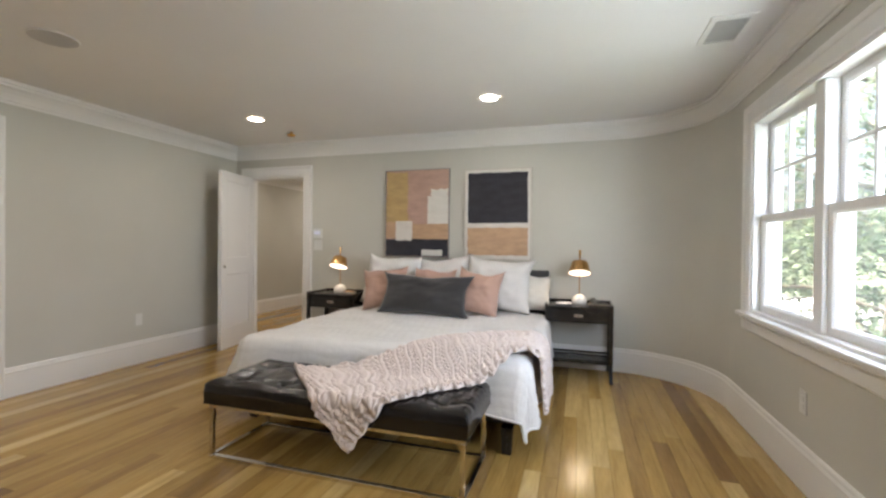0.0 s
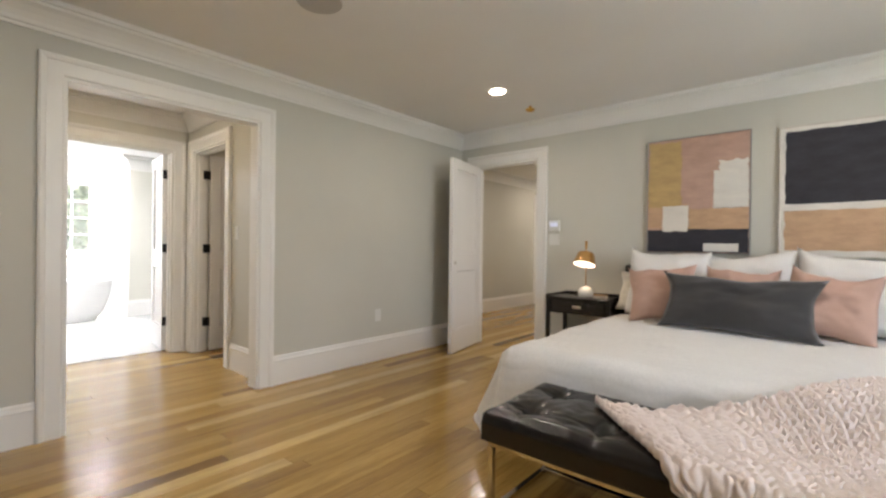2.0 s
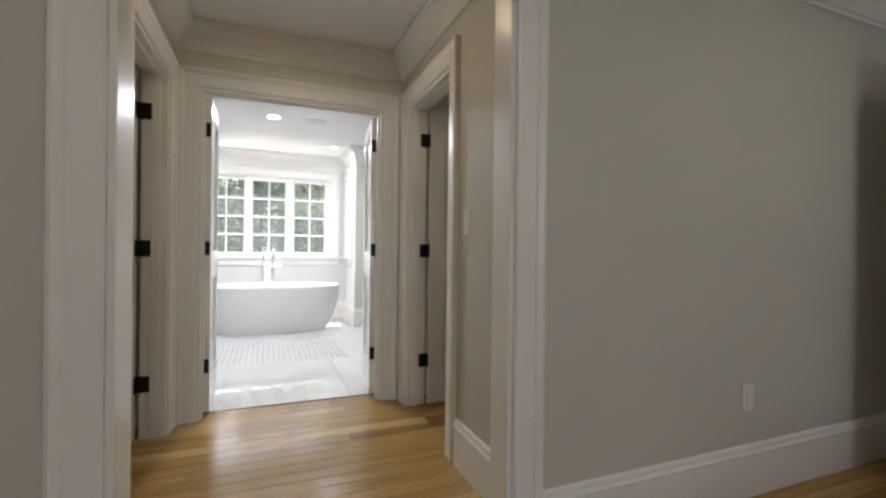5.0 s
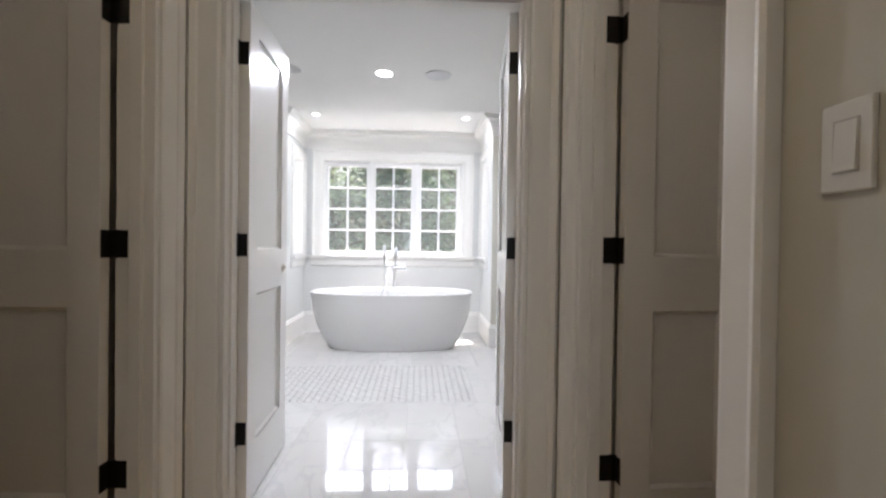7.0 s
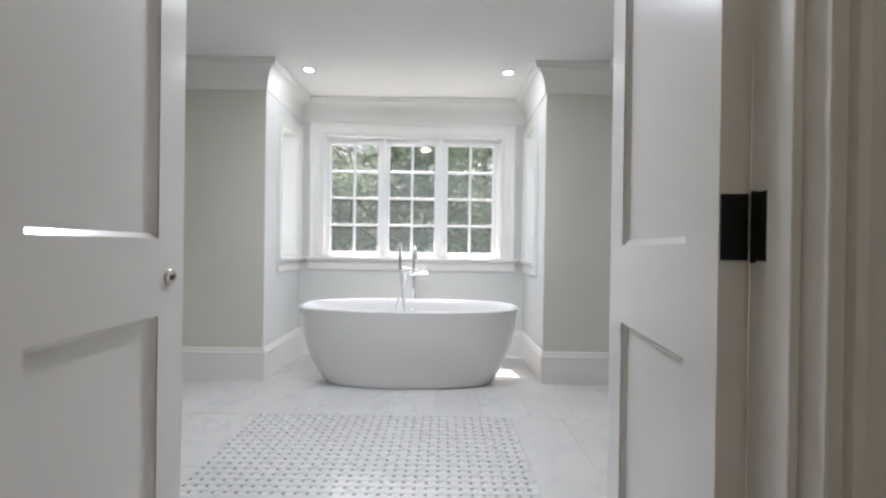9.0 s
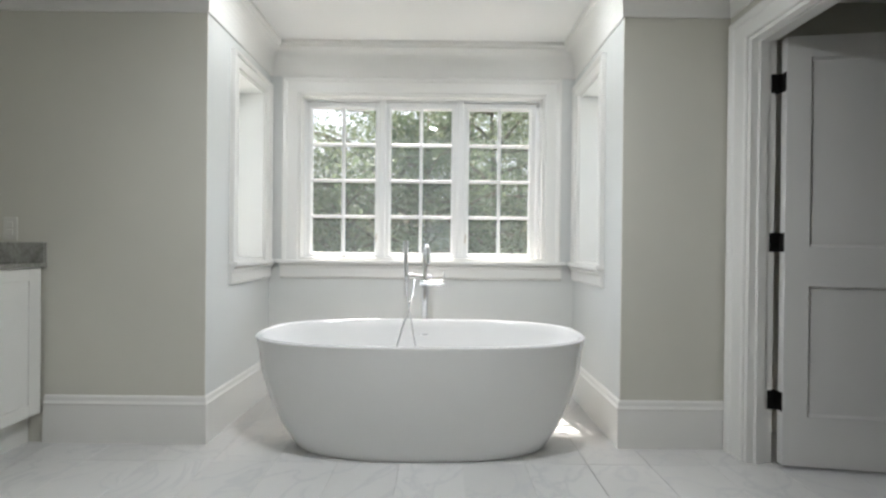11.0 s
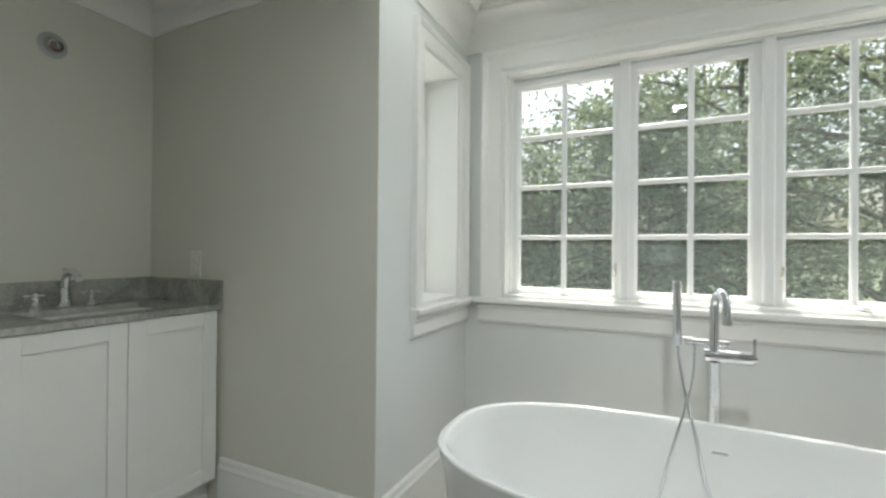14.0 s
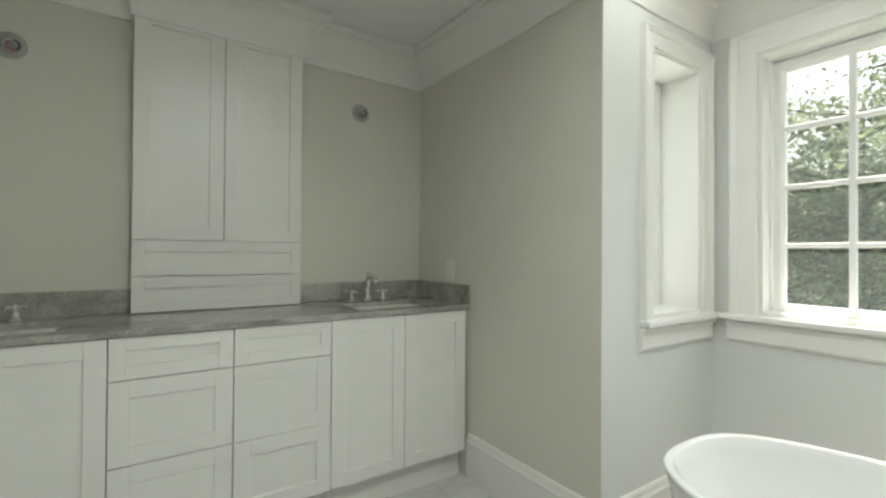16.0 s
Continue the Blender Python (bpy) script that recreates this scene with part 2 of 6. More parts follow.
def part(name, bm, material, parent=None, label="", flat=None):
    """Links a bmesh as one mesh object under a thing or a part."""
    me = bpy.data.meshes.new(name)
    bm.normal_update()
    bm.to_mesh(me)
    bm.free()
    me.materials.append(material)
    ob = new(name, me)
    if parent:
        ob.parent = parent
    if label:
        tagged(ob, label)
    if flat:
        me.set_sharp_from_angle(angle=radians(flat))
    return ob


def thing(name, m, label, category, group="", kind=""):
    ob = new(name)
    ob.empty_display_size = 0.1
    ob.matrix_world = m
    return tagged(ob, label, category, group, kind)


def box_part(name, dims, material, parent=None, bevel=0.003, label="", segments=1):
    bm = bmesh.new()
    box(bm, *dims)
    return part(name, finish(bm, bevel, segments=segments), material, parent, label)


def sweep(bm, prof, path, closed=False, put=None):
    """Carries a closed profile (offset to the left, height) along a flat path, with mitred corners."""
    put = put or (lambda a, b, h: (a, b, h))
    n, rings = len(path), []
    for i in range(n):
        p = Vector(path[i])
        a = Vector(path[i - 1]) if (i or closed) else None
        b = Vector(path[(i + 1) % n]) if (i < n - 1 or closed) else None
        d1 = (p - a).normalized() if a is not None else (b - p).normalized()
        d2 = (b - p).normalized() if b is not None else d1
        n1, n2 = Vector((-d1.y, d1.x)), Vector((-d2.y, d2.x))
        mit = n1 + n2
        mit = mit / max(0.2, mit.dot(n1))
        rings.append([bm.verts.new(put(*(p + mit * d), h)) for d, h in prof])
    k = len(prof)
    for i in range(n if closed else n - 1):
        r, s = rings[i], rings[(i + 1) % n]
        for j in range(k):
            bm.faces.new((r[j], r[(j + 1) % k], s[(j + 1) % k], s[j]))
    if not closed:
        bm.faces.new(rings[0])
        bm.faces.new(rings[-1][::-1])
    return bm


def lathe(bm, prof, seg=24, m=None):
    """Turns a profile (radius, height) round z."""
    m = m or Matrix()
    rings = []
    for r, z in prof:
        if r < 1e-5:
            rings.append([bm.verts.new(m @ Vector((0, 0, z)))])
        else:
            rings.append([bm.verts.new(m @ Vector((r * math.cos(2 * math.pi * i / seg), r * math.sin(2 * math.pi * i / seg), z))) for i in range(seg)])
    for a, b in zip(rings, rings[1:]):
        for i in range(seg):
            j = (i + 1) % seg
            q = [a[i % len(a)], a[j % len(a)], b[j % len(b)], b[i % len(b)]]
            q = list(dict.fromkeys(q))
            if len(q) > 2:
                bm.faces.new(q)
    return bm


def tube(bm, pts, r, seg=10, cap=True):
    """A round bar along points."""
    pts = [Vector(p) for p in pts]
    rings, up = [], Vector((0.123, 0.456, 0.88)).normalized()
    for i, p in enumerate(pts):
        d = (pts[min(i + 1, len(pts) - 1)] - pts[max(i - 1, 0)]).normalized()
        u = (up - d * up.dot(d)).normalized()
        v = d.cross(u)
        up = u
        rad = r[i] if isinstance(r, (list, tuple)) else r
        rings.append([bm.verts.new(p + (u * math.cos(2 * math.pi * k / seg) + v * math.sin(2 * math.pi * k / seg)) * rad) for k in range(seg)])
    for a, b in zip(rings, rings[1:]):
        for k in range(seg):
            bm.faces.new((a[k], a[(k + 1) % seg], b[(k + 1) % seg], b[k]))
    if cap:
        bm.faces.new(rings[0][::-1])
        bm.faces.new(rings[-1])
    return bm


# ---- plan ----
XW, XE, YN, YS = -4.33, 1.0, 5.11, -2.2      # bedroom
CX, CY, CR = 0.2, 4.31, 0.8                  # its rounded corner
TW = 0.12                                    # wall thickness
VX, VY0, VY1 = -6.08, 1.27, 2.70             # vestibule
BX, BXP, BXA = -6.20, -8.99, -9.83           # bathroom: door wall, piers, alcove's end
BY0, BY1, AY0, AY1 = -0.60, 3.45, 0.75, 2.90
HC = 2.435                                   # ceiling
HD = 2.055                                   # door openings


def wall(name, axis, face, depth, a0, a1, openings=(), label="", top=HC + 0.05, mat=None):
    """A wall along an axis, from its face back by depth, with openings (a, b, z0, z1) through it."""
    bm = bmesh.new()
    lo, hi = min(face, face + depth), max(face, face + depth)

    def piece(u0, u1, z0, z1):
        if u1 - u0 < 1e-4 or z1 - z0 < 1e-4:
            return
        if axis == "y":
            box(bm, lo, hi, u0, u1, z0, z1)
        else:
            box(bm, u0, u1, lo, hi, z0, z1)
    u = a0
    for a, b, z0, z1 in sorted(openings):
        piece(u, a, 0, top)
        piece(a, b, 0, z0)
        piece(a, b, z1, top)
        u = b
    piece(u, a1, 0, top)
    ob = part(name, finish(bm), mat or WALL)
    return tagged(ob, label or "painted greige plaster wall", "wall", kind="structure")


# bedroom walls
OPW = (1.435, 2.59)
wall("wall_west", "y", XW, -TW, YS - TW, YN, [(OPW[0], OPW[1], 0, HD)])
BDX = (-4.115, -3.315)
wall("wall_north", "x", YN, TW, XW - TW, CX, [(BDX[0], BDX[1], 0, HD)])
WY = (1.49, 3.88)
WZ = (0.79, 2.055)
wall("wall_east", "y", XE, 0.16, YS - TW, CY, [(WY[0], WY[1], WZ[0], WZ[1])])
wall("wall_south", "x", YS, -TW, XW, XE)
arc = [(CX + CR * math.sin(a), CY + CR * math.cos(a)) for a in [math.pi / 2 * i / 20 for i in range(21)]]
bm = bmesh.new()
sweep(bm, [(0, 0), (0, HC + 0.05), (-TW, HC + 0.05), (-TW, 0)], arc[::-1])
part_ob = part("wall_curved", finish(bm), WALL)
for f in part_ob.data.polygons:
    f.use_smooth = abs(f.normal.z) < 0.5
part_ob.data.set_sharp_from_angle(angle=radians(30))
tagged(part_ob, "rounded corner wall in greige paint", "wall", kind="structure")

# vestibule walls with the two closet doors
CDX = (-5.915, -5.17)
wall("wall_vestibule_north", "x", VY1, TW, VX, XW - TW, [(CDX[0], CDX[1], 0, HD)])
wall("wall_vestibule_south", "x", VY0, -TW, VX, XW - TW, [(CDX[0], CDX[1], 0, HD)])
BDY = (1.404, 2.556)
wall("wall_bath_east", "y", BX, TW, BY0 - TW, BY1 + TW, [(BDY[0], BDY[1], 0, HD)], mat=BATHW)
# closets
for tag, y0, y1 in (("north", VY1 + TW, 4.2), ("south", -0.45, VY0 - TW)):
    ya = y1 if tag == "north" else y0
    wall("wall_closet_" + tag, "x", ya, 0.1 if tag == "north" else -0.1, VX, XW - TW)
# bathroom walls
BRX = (-8.85, -8.07)
wall("wall_bath_north", "x", BY1, TW, BXP - TW, BX, [(BRX[0], BRX[1], 0, HD)], mat=BATHW)
wall("wall_bath_south", "x", BY0, -TW, BXP - TW, BX, mat=BATHW)
wall("wall_pier_south", "y", BXP, -TW, BY0, AY0 - 0.2, mat=BATHW)
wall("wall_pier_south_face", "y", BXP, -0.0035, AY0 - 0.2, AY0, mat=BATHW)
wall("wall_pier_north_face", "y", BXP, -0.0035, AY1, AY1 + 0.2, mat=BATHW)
wall("wall_pier_north", "y", BXP, -TW, AY1 + 0.2, BY1, mat=BATHW)
AWX = (-9.72, -9.32)
AWZ = (0.93, 2.07)
wall("wall_alcove_south", "x", AY0, -0.23, BXA, BXP - 0.0035, [(AWX[0], AWX[1], AWZ[0], AWZ[1])], mat=ALCOVE, label="wall of the bath alcove, its bright light put into the colour")
wall("wall_alcove_north", "x", AY1, 0.23, BXA, BXP - 0.0035, [(AWX[0], AWX[1], AWZ[0], AWZ[1])], mat=ALCOVE, label="wall of the bath alcove, its bright light put into the colour")
BWY = (0.955, 2.685)
BWZ = (0.93, 2.10)
wall("wall_alcove_west", "y", BXA, -0.22, AY0 - 0.2, AY1 + 0.2, [(BWY[0], BWY[1], BWZ[0], BWZ[1])], mat=ALCOVE, label="wall of the bath alcove, its bright light put into the colour")
# dressing room beyond the bathroom's side door
wall("wall_side_room_west", "y", -9.2, -0.1, BY1 + TW, 5.4)
wall("wall_side_room_east", "y", -7.4, 0.1, BY1 + TW, 5.4)
wall("wall_side_room_north", "x", 5.4, 0.1, -9.3, -7.3)
# hall beyond the bedroom door
HLX = -5.43
wall("wall_hall_west", "y", HLX, -TW, YN + TW, 11.0, [(8.95, 9.75, 0, HD)])
wall("wall_hall_stair", "x", 7.05, TW, -4.29, -1.2)
wall("wall_hall_inner", "y", -4.29, TW, 7.05 + TW, 11.0)
wall("wall_hall_end", "x", 11.0, TW, HLX - 2, -1.2)
wall("wall_hall_east", "y", -1.2, TW, YN + TW, 11.0)
# the window opening here is unseen, assumed for the far room's lamp
wall("wall_far_room", "y", -7.2, -TW, 7.6, 11.0, [(8.6, 10.2, 0.9, 2.05)])
wall("wall_far_room_south", "x", 7.6, -TW, -7.2, HLX - TW)
wall("wall_hall_south", "x", YN, TW, HLX - TW, XW - TW)

# ceilings
bm = bmesh.new()
box(bm, XW - TW, XE + 0.16, YS - TW, YN + TW, HC, HC + 0.12)
tagged(part("ceiling", finish(bm), CEIL), "flat white painted ceiling", "ceiling", kind="structure")
bm = bmesh.new()
box(bm, BX - 0.001, XW - TW - 0.002, -0.6, 4.4, HC - 0.001, HC + 0.119)
tagged(part("ceiling_vestibule", finish(bm), CEIL), "flat white painted ceiling", "ceiling", kind="structure")
bm = bmesh.new()
box(bm, BXA - 0.25, BX - 0.003, BY0 - 0.2, 5.5, HC - 0.004, HC + 0.115)
tagged(part("ceiling_bathroom", finish(bm), CEIL), "flat white painted ceiling", "ceiling", kind="structure")
bm = bmesh.new()
box(bm, -7.4, -1.0, YN + TW + 0.002, 11.2, HC - 0.002, HC + 0.118)
tagged(part("ceiling_hall", finish(bm), CEIL), "flat white painted ceiling", "ceiling", kind="structure")

# subfloor under the boards and tiles
bm = bmesh.new()
box(bm, -7.4, 1.2, YS - 0.2, 11.2, -0.2, -0.022)
tagged(part("floor", finish(bm), SUBFLOOR), "subfloor under oak boards", "floor", kind="structure")
bm = bmesh.new()
box(bm, BXA - 0.1, BX - 0.02, BY0 - 0.1, 5.4, -0.021, -0.003)
tagged(part("floor_bathroom", finish(bm), GROUT), "pale grout bed of the marble floor", "floor", kind="structure")

# crowns and baseboards
CROWN = [(0, 2.275), (0.012, 2.275), (0.012, 2.292), (0.022, 2.298), (0.030, 2.318), (0.048, 2.345), (0.075, 2.372), (0.098, 2.388), (0.098, 2.402), (0.112, 2.408), (0.112, HC), (0, HC)]
BCROWN = ([(0, 2.222), (0.010, 2.222), (0.012, 2.236)] + [(0.012 + 0.080 * (1 - math.cos(a)), 2.236 + 0.150 * math.sin(a)) for a in [math.pi / 2 * i / 8 for i in range(1, 9)]]
          + [(0.099, 2.392), (0.099, 2.402), (0.109, 2.409), (0.113, 2.418), (0.113, HC), (0, HC)])
BASE = [(0, 0), (0.018, 0), (0.018, 0.185), (0.021, 0.192), (0.014, 0.205), (0.012, 0.222), (0.006, 0.230), (0, 0.230)]
BBASE = [(d, z * 1.065) for d, z in BASE]


def run(name, prof, path, closed=False, label="white painted baseboard", category="baseboard"):
    bm = bmesh.new()
    sweep(bm, prof, path, closed)
    return tagged(part(name, finish(bm), TRIM), label, category, kind="structure")


# travel counter-clockwise: interior on the left
ccw_arc = [(CX + CR * math.cos(a), CY + CR * math.sin(a)) for a in [math.pi / 2 * i / 24 for i in range(25)]]
run("crown_bedroom", CROWN, [(XW, YS), (XE, YS)] + ccw_arc + [(XW, YN)], True, "white painted crown moulding", "crown moulding")
run("crown_vestibule", CROWN, [(VX, VY0), (XW - TW, VY0), (XW - TW, VY1), (VX, VY1)], True, "white painted crown moulding", "crown moulding")
BATH = [(BX, BY0), (BX, BY1), (BXP, BY1), (BXP, AY1), (BXA, AY1), (BXA, AY0), (BXP, AY0), (BXP, BY0)]
run("crown_bathroom", BCROWN, BATH, True, "deep white crown moulding", "crown moulding")
run("crown_hall", CROWN, [(HLX, YN + TW), (HLX, 11.0)][::-1], False, "white painted crown moulding", "crown moulding")
run("crown_hall_stair", CROWN, [(-1.2, 7.05), (-4.29, 7.05), (-4.29, 11.0)], False, "white painted crown moulding", "crown moulding")
CW = 0.118
run("baseboard_west", BASE, [(XW, OPW[0] - CW), (XW, YS), (XE, YS)] + ccw_arc + [(BDX[1] + CW, YN)])
run("baseboard_west_north", BASE, [(XW, YN), (XW, OPW[1] + CW)])
run("baseboard_vestibule_north", BASE, [(XW - TW, OPW[1] + 0.06), (XW - TW, VY1), (CDX[1] + CW, VY1)])
run("baseboard_vestibule_south", BASE, [(CDX[1] + CW, VY0), (XW - TW, VY0), (XW - TW, OPW[0] - 0.06)])
run("baseboard_bath_alcove", BBASE, [(BXP, BY1), (BXP, AY1), (BXA, AY1), (BXA, AY0), (BXP, AY0), (BXP, -0.07)])
run("baseboard_bath_east", BBASE, [(BX, BDY[1] + CW), (BX, BY1), (BRX[1] + CW, BY1)])
run("baseboard_bath_east_south", BBASE, [(BX, BY0), (BX, BDY[0] - CW)])
run("baseboard_hall", BASE, [(HLX, 8.95 - CW), (HLX, YN + TW)])
run("baseboard_hall_stair", BASE, [(-3.94, 7.05), (-4.29, 7.05), (-4.29, 11.0)])
run("baseboard_side_room", BASE, [(-7.4, 5.4), (-9.2, 5.4)])
run("baseboard_closet", BASE, [(XW - TW, 4.2), (VX, 4.2)])

# casings and jambs: local x to the viewer's right, y into the wall, z up
CASE = [(0.004, 0), (0.004, 0.012), (0.012, 0.017), (0.080, 0.017), (0.086, 0.024), (0.104, 0.032), (0.115, 0.028), (0.115, 0)]


def door_frame(name, m, w, h, depth, sides=(True, True), label="white painted door casing"):
    """Casing on one or both faces and the jamb lining between; m stands at the opening's lower left, on the face."""
    top = thing(name, m, label, "door frame", kind="structure")
    for k, on in enumerate(sides):
        if on:
            bm = bmesh.new()
            put = (lambda a, b, hh: (a, -hh, b)) if k == 0 else (lambda a, b, hh: (a, depth + hh, b))
            sweep(bm, CASE, [(0, 0), (0, h), (w, h), (w, 0)], False, put)
            part("casing", finish(bm), TRIM, top)
    bm = bmesh.new()
    sweep(bm, [(0.003, -0.002), (0.003, depth + 0.002), (-0.016, depth + 0.002), (-0.016, -0.002)], [(0, 0), (0, h), (w, h), (w, 0)], False, lambda a, b, hh: (a, hh, b))
    part("jamb", finish(bm, 0.002), TRIM, top)
    return top


def door_stop(top, w, h, y0, y1):
    bm = bmesh.new()
    sweep(bm, [(-0.016, y0), (-0.016, y1), (-0.028, y1), (-0.028, y0)], [(0, 0), (0, h), (w, h), (w, 0)], False, lambda a, b, hh: (a, hh, b))
    part("door_stop", finish(bm, 0.001), TRIM, top)


f = door_frame("frame_opening", pose(XW, OPW[0], 0, 0, 0, 90), OPW[1] - OPW[0], HD, TW, (True, True), "white painted cased opening")
f = door_frame("frame_hall_door", pose(BDX[0], YN, 0, 0, 0, 0), BDX[1] - BDX[0], HD, TW)
door_stop(f, BDX[1] - BDX[0], HD, 0.045, 0.085)
f = door_frame("frame_bath_door", pose(VX, BDY[0], 0, 0, 0, 90), BDY[1] - BDY[0], HD, TW)
door_stop(f, BDY[1] - BDY[0], HD, 0.035, 0.075)
f = door_frame("frame_closet_north", pose(CDX[0], VY1, 0, 0, 0, 0), CDX[1] - CDX[0], HD, TW)
door_stop(f, CDX[1] - CDX[0], HD, 0.035, 0.075)
f = door_frame("frame_closet_south", pose(CDX[1], VY0, 0, 0, 0, 180), CDX[1] - CDX[0], HD, TW)
door_stop(f, CDX[1] - CDX[0], HD, 0.035, 0.075)
f = door_frame("frame_side_door", pose(BRX[0], BY1, 0, 0, 0, 0), BRX[1] - BRX[0], HD, TW)
door_stop(f, BRX[1] - BRX[0], HD, 0.035, 0.075)
f = door_frame("frame_far_door", pose(HLX, 8.95, 0, 0, 0, 90), 0.8, HD, TW)


def door_leaf(name, m, w, knob_z=0.95, side=1, label="", hinges=True, h=2.03, knob=NICKEL, gap=0.0):
    """A two-panel door; local x from the hinge to the free edge, y through its thickness (0 to -side * 0.04); the leaf stands off the jamb by gap."""
    top = thing(name, m, label, "door", kind="structure")
    t, st, z0 = 0.04, 0.105, 0.012
    bm = bmesh.new()
    rails = [(z0, 0.246), (0.862, 1.046), (1.935, z0 + h - 0.005)]
    y0, y1 = (-t, 0) if side > 0 else (0, t)
    st0, st = st, st + gap
    box(bm, gap, st, y0, y1, z0, rails[-1][1])
    fr = w - st0
    box(bm, fr, w, y0, y1, z0, rails[-1][1])
    for a, b in rails:
        box(bm, st, fr, y0, y1, a, b)
    for a, b in ((0.246, 0.862), (1.046, 1.935)):
        box(bm, st - 0.003, fr + 0.003, y0 + 0.013, y1 - 0.013, a - 0.003, b + 0.003)
        for yy, s in ((y1, 1), (y0, -1)):
            # sloped sticking round each panel
            pr = [(0, 0), (0, -0.004 * s), (-0.012, -0.013 * s), (0, -0.013 * s)]
            sweep(bm, [(d, q + yy) for d, q in pr], [(st, a), (st, b), (fr, b), (fr, a)], True, lambda u, v, q: (u, q, v))
    part("leaf", finish(bm), DOORP, top)
    for z in (0.308, 1.067, 1.83) if hinges else ():
        bm = bmesh.new()
        box(bm, gap - 0.003, gap + 0.0005, y0 + 0.004, y1 - 0.002, z - 0.045, z + 0.045)
        hy = y1 + 0.004 if side > 0 else y0 - 0.004
        for a, b in ((-0.048, -0.017), (-0.0155, 0.0155), (0.017, 0.048)):
            tube(bm, [(gap / 2 - 0.006, hy, z + a), (gap / 2 - 0.006, hy, z + b)], 0.0065, 10)
        yq = (-0.004, -0.0005) if side > 0 else (0.0005, 0.004)
        box(bm, -0.050, -0.009, *yq, z - 0.045, z + 0.045)
        if gap:
            box(bm, -0.009, gap, *yq, z - 0.045, z + 0.045)
        part("hinge", finish(bm), BLACK, top, "square black metal butt hinge")
    for s, yy in ((1, y1), (-1, y0)) if knob else ():
        bm = bmesh.new()
        mm = Matrix.Translation((w - 0.06, yy, knob_z)) @ pose(0, 0, 0, -90 * s)
        lathe(bm, [(0, 0), (0.021, 0), (0.022, 0.004), (0.019, 0.007), (0.012, 0.007), (0.011, 0.004), (0, 0.004)], 20, mm)
        part("rosette", finish(bm, smooth=True), knob, top, "small round nickel rosette with no knob", flat=40)
        bm = bmesh.new()
        lathe(bm, [(0, 0.004), (0.006, 0.004), (0.006, 0.0065), (0, 0.0065)], 12, mm)
        part("spindle", finish(bm), BLACK, top)
    return top


# bedroom door, hinged by the corner and standing open into the room
hx, hy = BDX[0] + 0.016, YN - 0.005
ang = math.degrees(math.atan2(4.43 - hy, -3.955 - hx))
door_leaf("door_1", pose(hx, hy, 0, 0, 0, ang), math.hypot(-3.955 - hx, 4.43 - hy), side=-1, label="white two-panel door standing open into the bedroom")
# pair of doors to the bathroom, open inwards
lw = (BDY[1] - BDY[0]) / 2 - 0.02
door_leaf("door_2", pose(BX - 0.001, BDY[0] + 0.016, 0, 0, 0, 181.5), lw, side=1, label="white two-panel door leaf open into the bathroom")
door_leaf("door_3", pose(BX - 0.001, BDY[1] - 0.016, 0, 0, 0, 173.5), lw, side=-1, knob=None, label="white two-panel door leaf open into the bathroom")
door_leaf("door_4", pose(CDX[0] + 0.016, VY1 + TW - 0.009, 0, 0, 0, 93), 0.49, side=1, gap=0.026, label="white two-panel closet door standing open")
door_leaf("door_5", pose(CDX[0] + 0.016, VY0 - TW + 0.005, 0, 0, 0, -93), 0.55, side=-1, gap=0.028, label="white two-panel closet door standing open")
door_leaf("door_6", pose(BRX[0] + 0.016, BY1 + TW + 0.006, 0, 0, 0, 82), 0.72, side=1, gap=0.02, label="white two-panel door standing open beside the bath")
door_leaf("door_7", pose(HLX - TW - 0.006, 9.73, 0, 0, 0, 178), 0.74, side=-1, label="white door standing open at the far end of the hall")


# windows: local x to the viewer's right, y outwards, z up
def window_trim(top, w, z0, z1, depth, ear=0.03, cw=1.0):
    """Casing, jamb, stool and apron round an opening from x 0 to w."""
    bm = bmesh.new()
    sweep(bm, [(q * cw, r) for q, r in CASE], [(0, z0), (0, z1), (w, z1), (w, z0)], False, lambda a, b, h: (a, -h, b))
    part("casing", finish(bm), TRIM, top)
    bm = bmesh.new()
    sweep(bm, [(0.003, -0.002), (0.003, depth), (-0.014, depth), (-0.014, -0.002)], [(0, z0), (0, z1), (w, z1), (w, z0)], True, lambda a, b, h: (a, h, b))
    part("jamb", finish(bm), TRIM, top)
    bm = bmesh.new()
    box(bm, -CW * cw - ear, w + CW * cw + ear, -0.055, -0.001, z0 - 0.026, z0)
    box(bm, 0.014, w - 0.014, -0.001, depth, z0 - 0.02, z0 + 0.018)
    part("window_sill", finish(bm, 0.006, segments=2), TRIM, top)
    bm = bmesh.new()
    pr = [(0, 0), (0.030, 0), (0.038, -0.012), (0.030, -0.022), (0.022, -0.030), (0.022, -0.088), (0.014, -0.098), (0, -0.104)]
    x0, x1 = -CW * cw - 0.006, w + CW * cw + 0.006
    rings = []
    for x in (x0, x1):
        rings.append([bm.verts.new((x, -d, z0 - 0.027 + q)) for d, q in pr])
    k = len(pr)
    for j in range(k):
        bm.faces.new((rings[0][j], rings[0][(j + 1) % k], rings[1][(j + 1) % k], rings[1][j]))
    bm.faces.new(rings[0])
    bm.faces.new(rings[1][::-1])
    part("apron", finish(bm), TRIM, top)


